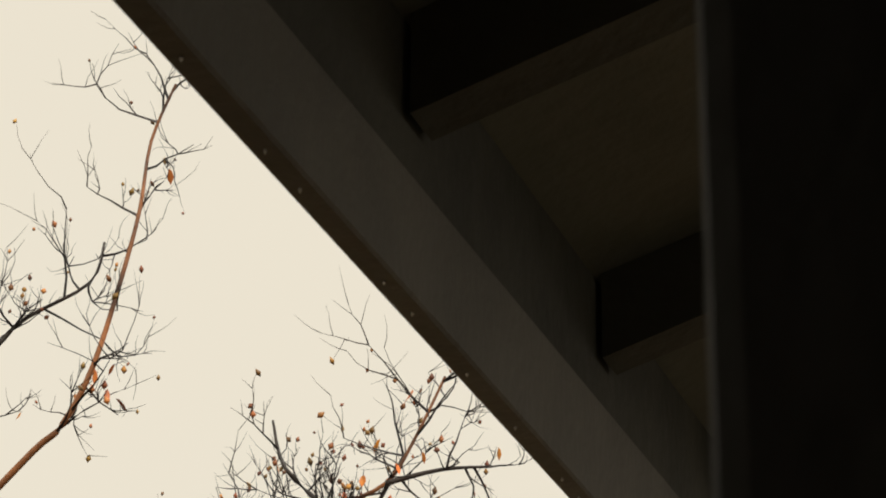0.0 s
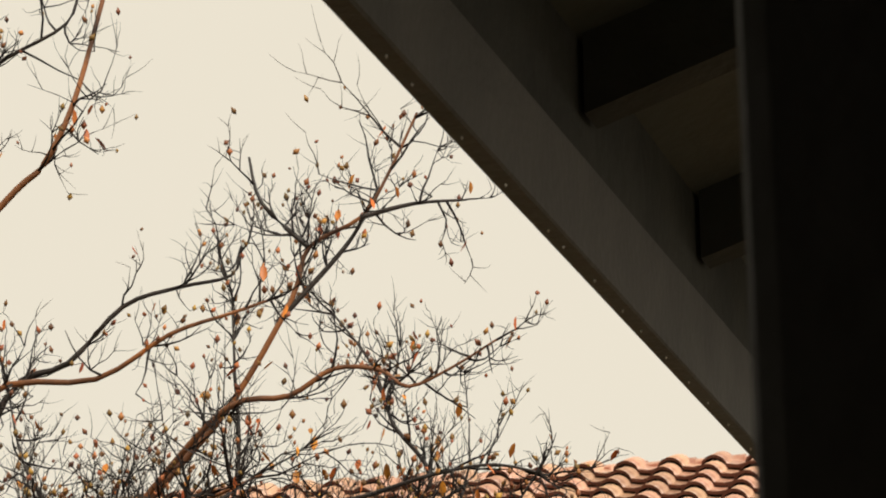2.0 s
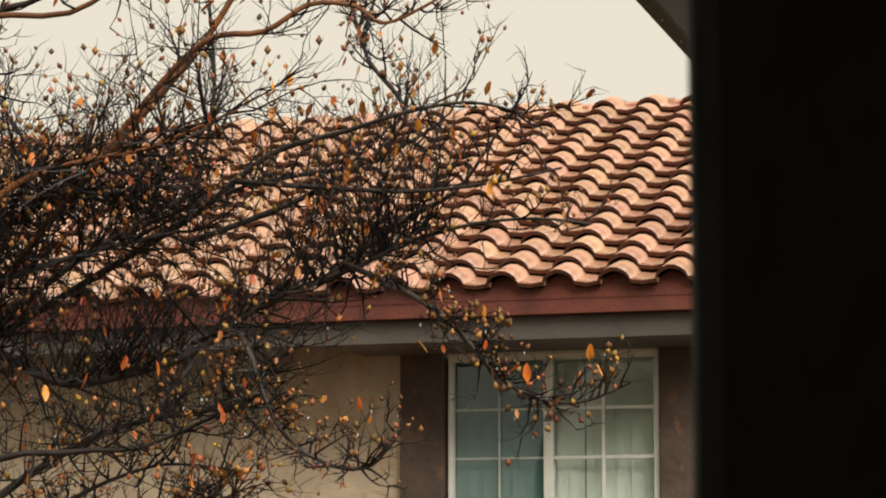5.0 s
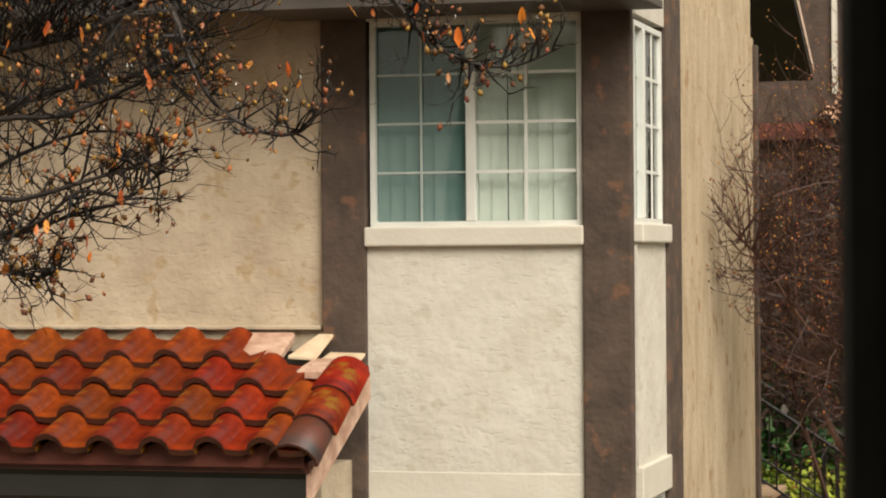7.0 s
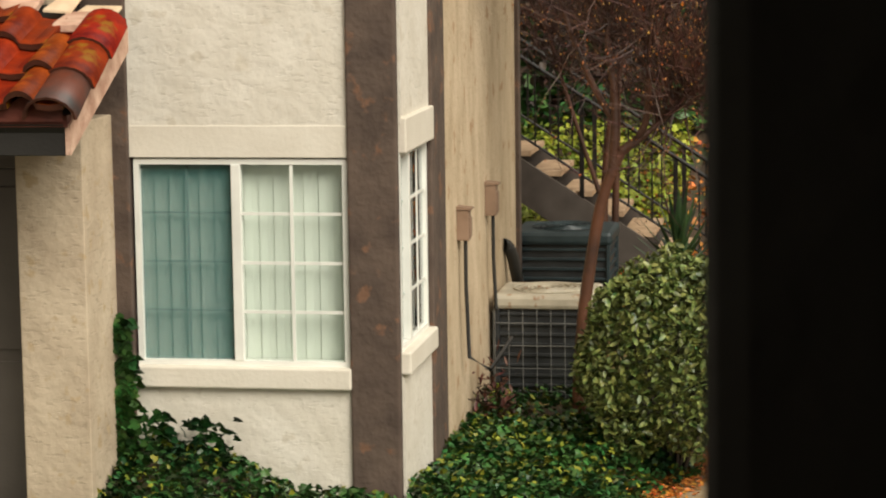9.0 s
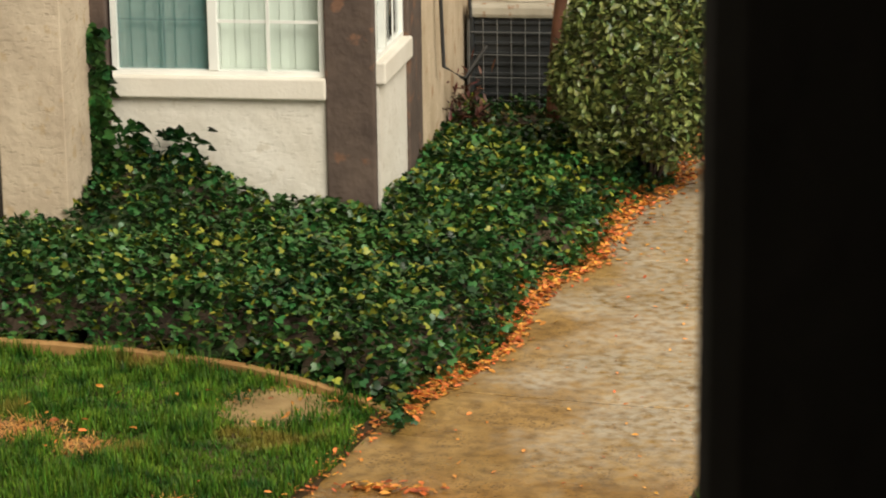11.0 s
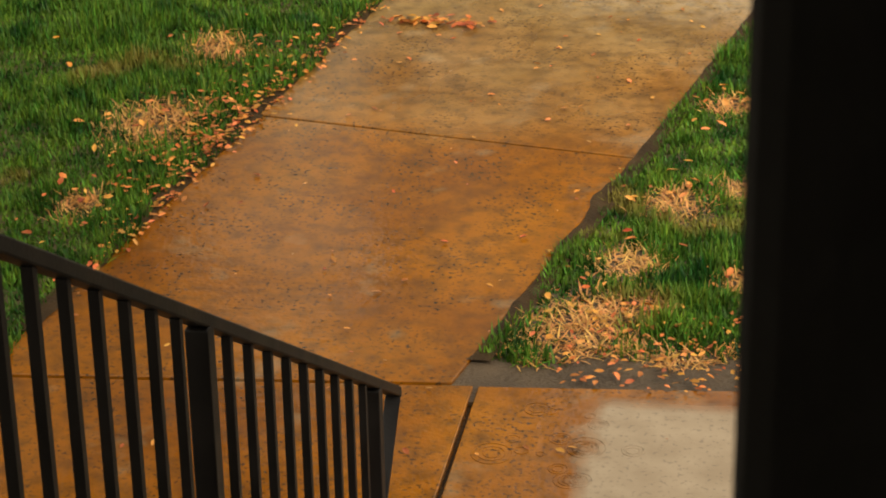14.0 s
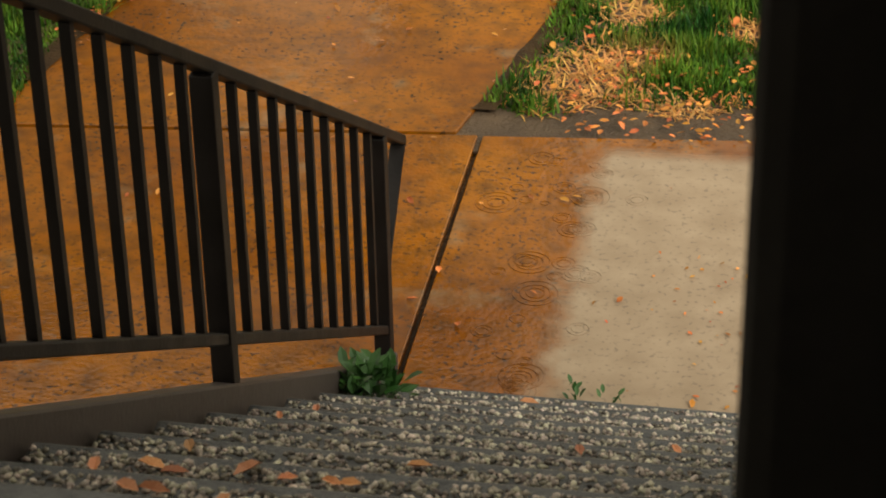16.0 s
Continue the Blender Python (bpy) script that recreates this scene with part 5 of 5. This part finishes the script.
    (limb(tree, [(-3.55, 8.4, 5.07), (-3.46, 8.4, 5.52), (-3.48, 8.4, 5.88), (-3.5, 8.4, 6.22)], 0.011, 0.004, BARK), 22, 0.16, 0.1),
    (limb(tree, [(-4.07, 8.4, 5.08), (-4.2, 8.4, 5.35), (-4.36, 8.4, 5.58), (-4.44, 8.4, 5.86)], 0.011, 0.004, BARK), 22, 0.18, 0.1),
]
for path, count, length, lift in paths:
    twigs_along(bag, tips, path, count, length, 0.0062, 2, lift)
stuff_part("twig", raw_mesh("twig", bag[0], bag[1], TWIG), TWIG, tree, "fine dark wet twigs")
pick = rng.permutation(len(tips))
ends = np.array([tuple(tips[i][0]) for i in pick])
n_pod = min(3000, int(len(ends) * 0.5))
pp = ends[:n_pod] + rng.normal(0, 0.008, (n_pod, 3))
s = rng.uniform(0.014, 0.031, n_pod)
stuff_part("seed_pod", scatter("seed_pod", POD_BASE, POD_TRIS, pp, turns_of(rng.uniform(0, 6, n_pod), rng.uniform(-1, 1, n_pod)), np.stack([s, s, s * 1.2], -1), POD), POD, tree, "brown seed pods")
lp = ends[n_pod:n_pod + 420]
s = rng.uniform(0.025, 0.05, len(lp))
stuff_part("leaves", scatter("leaves", LEAF_BASE, LEAF_TRIS, lp - np.array([0, 0, 0.02]), turns_of(rng.uniform(0, 6, len(lp)), rng.uniform(0.6, 2.2, len(lp))), np.stack([s, s * 1.5, s], -1), LEAF_TREE), LEAF_TREE, tree, "last orange leaves")
low_ends = ends[(ends[:, 2] < 5.0)][:160]
s = rng.uniform(0.006, 0.010, len(low_ends))
stuff_part("water_drops", scatter("water_drops", POD_BASE, POD_TRIS, low_ends - np.array([0, 0, 0.012]), turns_of(np.zeros(len(s)), np.zeros(len(s))), np.stack([s, s, s * 1.8], -1), DROP, True), DROP, tree, "hanging rain drops")

side_tree = thing("side_tree", "many-stemmed reddish tree with a dense twiggy brown crown", "tree", (-1.9, 16.6, 0))
limb(side_tree, [(-1.93, 16.6, -0.05), (-1.91, 16.6, 0.5), (-1.87, 16.6, 1.0), (-1.76, 16.6, 1.65), (-1.62, 16.6, 2.02)], 0.05, 0.036, BARK_RED, "leaning reddish trunk", "trunk")
bag, tips = ([], []), []
for pts, r in (([(-1.68, 16.6, 1.85), (-1.66, 16.6, 2.35), (-1.72, 16.7, 2.9), (-1.6, 16.8, 3.6), (-1.65, 16.9, 4.4)], 0.036), ([(-1.62, 16.6, 2.02), (-1.46, 16.6, 2.2), (-1.42, 16.5, 2.7), (-1.38, 16.5, 3.4), (-1.4, 16.5, 4.2)], 0.03),
               ([(-1.62, 16.6, 2.0), (-1.35, 16.65, 2.22), (-1.12, 16.7, 2.45)], 0.026), ([(-1.66, 16.6, 2.2), (-1.9, 16.8, 2.6), (-2.1, 17.0, 3.2), (-2.15, 17.2, 4.4)], 0.026),
               ([(-2.12, 20.2, -0.05), (-2.1, 20.2, 1.4), (-2.02, 20.1, 2.4), (-2.25, 20.0, 3.2), (-2.4, 20.0, 4.4)], 0.04), ([(-2.05, 20.3, -0.05), (-2.0, 20.2, 1.6), (-1.95, 20.2, 2.5), (-1.7, 20.2, 3.3), (-1.65, 20.2, 4.6)], 0.036),
               ([(-2.1, 20.2, 1.2), (-2.35, 20.1, 2.0), (-2.6, 20.0, 2.9), (-2.75, 19.9, 3.8)], 0.022), ([(-1.72, 16.7, 2.9), (-2.0, 16.6, 3.2), (-2.25, 16.5, 3.6), (-2.42, 16.4, 3.8)], 0.014), ([(-1.6, 16.8, 3.4), (-1.45, 17.2, 4.1), (-1.35, 17.4, 4.8)], 0.018)):
    path = limb(side_tree, pts, r, 0.008, BARK_RED)
    twigs_along(bag, tips, path, 35 if pts[-1][0] < -2.1 and pts[0][1] < 18 else 110, 0.62, 0.0075, 2, 0.1, 0.40)
stuff_part("twig", raw_mesh("twig", bag[0], bag[1], TWIG_RED), TWIG_RED, side_tree, "dense reddish-brown twigs")
ends = np.array([tuple(t[0]) for t in tips])
ends = ends[rng.permutation(len(ends))]
n_pod = min(6500, len(ends))
s = rng.uniform(0.008, 0.02, n_pod)
stuff_part("seed_pod", scatter("seed_pod", POD_BASE, POD_TRIS, ends[:n_pod] + rng.normal(0, 0.02, (n_pod, 3)), turns_of(rng.uniform(0, 6, n_pod), rng.uniform(-1, 1, n_pod)), np.stack([s, s, s * 1.3], -1), POD), POD, side_tree, "clusters of brown seed pods")
lp = ends[:130] + rng.normal(0, 0.03, (130, 3))
s = rng.uniform(0.02, 0.04, 130)
stuff_part("leaves", scatter("leaves", LEAF_BASE, LEAF_TRIS, lp, turns_of(rng.uniform(0, 6, 130), rng.uniform(0, 2, 130)), np.stack([s, s, s], -1), LEAF_TREE), LEAF_TREE, side_tree, "last red-orange leaves")
k = 15000
bx, by, bz = rng.uniform(-5.5, 0.8, k), rng.uniform(25.5, 28.8, k), rng.uniform(1.2, 5.2, k)
bz = hill(bx, by) + (bz - 1.2) * (0.75 + 0.2 * np.sin(bx * 2.1))
s = rng.uniform(0.06, 0.15, k)
single("bank_brush", scatter("bank_brush", LEAF_BASE, LEAF_TRIS, np.stack([bx, by, bz], -1), turns_of(rng.uniform(0, 6.28, k), rng.uniform(0, 2, k)), np.stack([s, s, s], -1), BRUSH_DARK), BRUSH_DARK, "dark brown-green brush covering the upper bank", "brush", kind="stuff")

# ---- porch stairs with pebble treads ----
RISER, GOING, FOOT = 0.1738, 0.2789, 4.965
stairs = thing("porch_stairs", "wet exposed-pebble stair flight with brown steel stringers", "stairs", (-0.58, 3.4, 0))
RUN = RISER / GOING


def nosing(y):
    return RISER + (FOOT - y) * RUN


for k_ in range(1, 12):
    y, z = FOOT - (k_ - 1) * GOING, RISER * k_
    part("tread", box(-1.172, y - GOING - 0.03, z - 0.062, 0.06, y, z, 0.008), TREAD, stairs, "precast tread of dark pebbles")
for x0, x1 in ((-1.228, -1.180), (0.062, 0.11)):
    top = [(5.26, nosing(5.26) + 0.045), (1.95, nosing(1.95) + 0.045), (1.95, nosing(1.95) - 0.28), (5.0, -0.02), (5.30, -0.02), (5.30, 0.045)]
    part("stringer", prism(top, "x", x0, x1, 0.004), STRINGER, stairs, "brown painted steel stringer")
for k_ in range(1, 12):
    y, z = FOOT - (k_ - 1) * GOING, RISER * k_
    m = 5200
    qx, qy = rng.uniform(-1.165, 0.0, m), rng.uniform(y - GOING, y - 0.02, m)
    s = rng.uniform(0.004, 0.0095, m)
    sz = np.stack([s * rng.uniform(0.8, 1.7, m), s, s * rng.uniform(0.5, 0.9, m)], -1)
    me = scatter("pebble", [(c[0] * 1.6, c[1] * 1.6, c[2] * 1.6) for c in POD_BASE], POD_TRIS, np.stack([qx, qy, z + s * 0.15], -1), turns_of(rng.uniform(0, 6.28, m), rng.normal(0, 0.2, m)), sz, PEBBLE, True)
    ob = part("pebble", me, PEBBLE, stairs, "embedded grey, tan and white pebbles")
    ob["kind"] = "stuff"

railing = thing("stair_handrail", "dark brown painted metal stair railing with square balusters", "railing", (-1.20, 4.0, 0.5))
RX = -1.21


def sloped(y0, y1, base, height, wide):
    """A bar that follows the stair slope between y0 and y1; base is its axis height at y = 5.3."""
    def at(y):
        return base + (5.3 - y) * RUN
    return prism([(y0, at(y0) - height / 2), (y1, at(y1) - height / 2), (y1, at(y1) + height / 2), (y0, at(y0) + height / 2)], "x", RX - wide / 2, RX + wide / 2, 0.003)


TOP, LOW = 0.692, 0.110
part("handrail", sloped(1.9, 5.54, TOP, 0.030, 0.042), METAL_BROWN, railing, "flat top rail")
part("bottom_rail", sloped(1.9, 5.27, LOW, 0.028, 0.036), METAL_BROWN, railing)
end = TOP + (5.3 - 5.54) * RUN
part("rail_return", prism([(5.525, end - 0.01), (5.54, end + 0.004), (5.345, 0.36), (5.30, 0.31), (5.30, 0.335)], "x", RX - 0.02, RX + 0.02, 0.002), METAL_BROWN, railing, "bent return plate at the rail end")
for y in (2.30, 3.835, 5.275):
    part("post", box(RX - 0.022, y - 0.022, nosing(y) + 0.02, RX + 0.022, y + 0.022, TOP + (5.3 - y) * RUN - 0.012, 0.003), METAL_BROWN, railing)
for y in [3.700 - 0.1355 * i for i in range(10)] + [4.010 + 0.1445 * i for i in range(9)]:
    part("baluster", box(RX - 0.009, y - 0.009, LOW + (5.3 - y) * RUN + 0.01, RX + 0.009, y + 0.009, TOP + (5.3 - y) * RUN - 0.012), METAL_BROWN, railing)

# rings of rain drops in the water under the porch drip line
v, f = [], []
for i in range(34):
    cx_, cy_ = -0.88 + random.gauss(0, 0.09), random.uniform(5.15, 6.5)
    wide = random.uniform(0.5, 1.2)
    for r in (0.022 * wide, 0.037 * wide, 0.055 * wide)[: random.randint(1, 3)]:
        add_tube(v, f, [Vector((cx_ + r * math.cos(a * math.pi / 10), cy_ + r * math.sin(a * math.pi / 10), 0.0006)) for a in range(21)], [0.0013] * 21, 5)
single("rain_ripples", raw_mesh("rain_ripples", v, f, CONCRETE, True), CONCRETE, "rings of rain drops in the thin water film", "ripples", kind="stuff")

# leaves on the steps
leaf_me = bpy.data.meshes.new("step_leaf")
leaf_me.from_pydata([(p[0] * 1.0, p[1] * 1.25, p[2] * 1.6 + 0.04) for p in LEAF_BASE], [], LEAF_TRIS)
leaf_me.materials.append(LEAF_STEP)
for x, row, back, size, yaw in ((-1.017, 8, 0.04, 0.05, 20), (-0.980, 9, 0.05, 0.07, 75), (-0.945, 9, 0.06, 0.06, 110), (-0.847, 9, 0.04, 0.075, -35), (-1.059, 9, 0.06, 0.055, 10), (-0.919, 10, 0.05, 0.06, 60), (-0.885, 10, 0.05, 0.06, 100),
                                (-0.941, 11, 0.05, 0.06, 80), (-0.880, 11, 0.05, 0.06, -60), (-0.700, 9, 0.05, 0.05, 85), (-1.096, 4, 0.05, 0.045, 15), (-0.488, 6, 0.04, 0.05, 15), (-0.662, 8, 0.04, 0.06, 95), (-0.726, 9, 0.05, 0.045, 80), (-0.788, 9, 0.05, 0.045, 120),
                                (-0.767, 11, 0.05, 0.05, 45), (-0.793, 10, 0.06, 0.05, 0), (-0.777, 1, 0.05, 0.07, 88), (-1.100, 5, 0.05, 0.04, 15), (-0.338, 5, 0.05, 0.045, 40)):
    ob = new("fallen_leaf", leaf_me)
    ob.matrix_basis = pose(x, FOOT - (row - 1) * GOING - back, RISER * row + 0.010, random.uniform(-12, 12), random.uniform(-12, 12), yaw) @ Matrix.Scale(size * 0.55, 4)
    tagged(ob, "curled orange leaf lying on the wet pebble step", "leaf", "leaves on the steps")


def weed(x, y, z, count, size, label):
    w = thing("weed", label, "plant", (x, y, z), "weeds by the steps")
    for i in range(count):
        a, e = i * 2.4, 0.35 + 0.9 * ((i * 5) % 7) / 7
        d = Vector((math.cos(a) * math.cos(e), math.sin(a) * math.cos(e), math.sin(e)))
        side = d.cross(Vector((0, 0, 1))).normalized()
        r = size * (0.6 + 0.4 * ((i * 3) % 5) / 5)
        root = Vector((x, y, z)) + d * r * 0.15 + Vector((random.gauss(0, 0.45) * size, random.gauss(0, 0.45) * size, size * 1.4 * ((i * 7) % 9) / 9))
        tip = root + d * r
        up = side.cross(d) * r * 0.08
        verts = [root, root + d * r * 0.35 + side * r * 0.22 + up, root + d * r * 0.7 + side * r * 0.2 + up, tip, root + d * r * 0.7 - side * r * 0.2 + up, root + d * r * 0.35 - side * r * 0.22 + up, root + d * r * 0.5]
        part("leaf", raw_mesh("leaf", verts, [(0, 1, 6), (1, 2, 6), (2, 3, 6), (3, 4, 6), (4, 5, 6), (5, 0, 6)], WEED), WEED, w)
    v, f = [], []
    add_tube(v, f, [Vector((x, y, z - 0.02)), Vector((x, y, z + size * 0.7))], [0.006, 0.003], 5)
    part("stalk", raw_mesh("stalk", v, f, WEED), WEED, w)


weed(-1.11, 4.68, 0.28, 120, 0.080, "broad-leaved green weed growing beside the stringer")
weed(-0.70, 5.20, 0.0, 12, 0.035, "small green weed in the joint below the steps")
weed(-0.60, 5.19, 0.0, 10, 0.032, "small green weed in the joint below the steps")

# ---- the porch round the camera ----
single("landing", box(-1.23, -2.2, 1.90, 2.4, 1.96, RISER * 12, 0.006), TREAD, "concrete stair landing of the porch", "landing", kind="structure")
single("landing_wall", box(-1.23, -2.2, -0.03, 2.4, 1.6, 1.898), STUCCO_BEIGE, "stucco wall under the landing", "wall", kind="structure")
# two tall walls out of view, added to keep sun off the post
single("shade_wall_back", box(-1.4, -2.4, -0.03, 2.6, -2.2, 8.2), STUCCO_BEIGE, "unseen wall behind the landing, added to block the sun", "wall", kind="structure")
single("shade_wall_end", box(2.4, -2.2, -0.03, 2.6, 1.96, 8.2), STUCCO_BEIGE, "unseen end wall, added to keep the porch dark", "wall", kind="structure")
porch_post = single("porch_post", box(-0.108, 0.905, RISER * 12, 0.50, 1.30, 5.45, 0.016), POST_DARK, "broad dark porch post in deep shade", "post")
porch = thing("porch_roof", "dark porch roof overhang with rafters and a brown fascia", "roof", (0.5, 2, 5.2))
part("fascia", prism([(-2.4, 4.972), (6.75, 4.815), (6.75, 5.05), (-2.4, 5.05)], "x", -0.965, -0.925, 0.004), PORCH_BEAM, porch, "dripping brown fascia board")
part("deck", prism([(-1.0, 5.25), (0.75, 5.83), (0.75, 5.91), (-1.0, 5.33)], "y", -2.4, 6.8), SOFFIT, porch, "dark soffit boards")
# unseen rear deck, added to block light from above the landing
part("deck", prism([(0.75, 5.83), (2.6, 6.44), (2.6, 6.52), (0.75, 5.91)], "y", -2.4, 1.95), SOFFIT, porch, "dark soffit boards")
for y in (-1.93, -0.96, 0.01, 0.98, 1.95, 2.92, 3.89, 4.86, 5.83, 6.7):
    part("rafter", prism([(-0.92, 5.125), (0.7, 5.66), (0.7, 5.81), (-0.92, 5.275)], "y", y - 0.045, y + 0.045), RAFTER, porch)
part("sub_fascia", box(-0.965, -2.4, 5.052, -0.932, 6.75, 5.27), RAFTER, porch)
for i in range(26):
    y = 1.2 + i * 0.2 + random.uniform(-0.08, 0.08)
    part("drip", scatter("drip", POD_BASE, POD_TRIS, np.array([[-0.945, y, 4.929 - 0.0172 * y]]), turns_of(np.zeros(1), np.zeros(1)), np.array([[0.006, 0.01, 0.009]]), DROP, True), DROP, porch)

# ---- roof tiles, last ----
pink = tile_mesh("roof_tile", PITCH, 0.33, TILE_PINK)
lay_tiles(main_roof, pink, -2.43, -7.6, 12.90, 5.295, SLOPE, PITCH, 17, 0.257)
LOW_PITCH = 0.3060
red = tile_mesh("entrance_tile", LOW_PITCH, 0.42, TILE_RED, 0.25, -0.03, 0.034)
lay_tiles(low_roof, red, -4.121, -6.9, 12.29, 2.585, LOW_SLOPE, LOW_PITCH, 4, 0.352, ((3, 0), (3, 1), (2, 0)))
for i in range(3):
    ob = new("rake_tile", cap_mesh("rake_tile", 0.40, 0.135, TILE_DARK if i == 0 else TILE_RED, TILE_LIP_SHADE))
    ob.parent = low_roof
    d = i * 0.352 - 0.01
    ob.matrix_basis = pose(-4.185, 12.29 + d * math.cos(LOW_SLOPE), 2.585 + d * math.sin(LOW_SLOPE), math.degrees(LOW_SLOPE), 0, random.uniform(-1, 1))


def eave_fill(roof, right, left, pitch, y, z, rise, name="eave_mortar"):
    """Mortar closing the barrels along an eave, wavy on top."""
    cols = int(round((right - left) / pitch))
    bm_v, bm_f = [], []
    for c in range(cols):
        for u in (0, 0.08, 0.18, 0.29, 0.40, 0.50, 0.58, 0.98):
            top = z + rise * pitch * (max(0.0, math.sin(math.pi * min(u, 0.58) / 0.58)) ** 0.7)
            x = right - (c + 1) * pitch + u * pitch
            bm_v += [(x, y, z - 0.06), (x, y, top), (x, y + 0.05, top)]
        for k_ in range(7):
            a = (c * 8 + k_) * 3
            if k_ == 0 and c:
                e = ((c - 1) * 8) * 3
                g = (c * 8 + 7) * 3
                bm_f += [(g, e, e + 1, g + 1), (g + 1, e + 1, e + 2, g + 2)]
            bm_f += [(a, a + 3, a + 4, a + 1), (a + 1, a + 4, a + 5, a + 2)]
    part(name, raw_mesh(name, bm_v, bm_f, FASCIA_RED), FASCIA_RED, roof, "red mortar bedding under the eave tiles")


eave_fill(main_roof, -2.43, -7.6, PITCH, 12.925, 5.337, 0.225)
eave_fill(low_roof, -4.121, -6.9, LOW_PITCH, 12.325, 2.628, 0.215)
lay_tiles(far_roof, pink, -1.5, -3.25, 29.65, 5.2, math.atan2(0.9, 2.5), PITCH, 10, 0.26)
cap = cap_mesh("ridge_tile", 0.40, 0.11, TILE_PINK)
for i in range(20):
    ob = new("ridge_tile", cap)
    ob.parent = main_roof
    ob.matrix_basis = pose(-2.4 - i * 0.36, 16.97, 7.085, 0, 1.5, 90)
rake = cap_mesh("rake_tile", 0.42, 0.085, TILE_PINK)
for i in range(12):
    ob = new("rake_tile", rake)
    ob.parent = main_roof
    d = i * 0.366
    ob.matrix_basis = pose(-2.43, 12.90 + d * math.cos(SLOPE), 5.35 + d * math.sin(SLOPE), math.degrees(SLOPE), 0, 0)
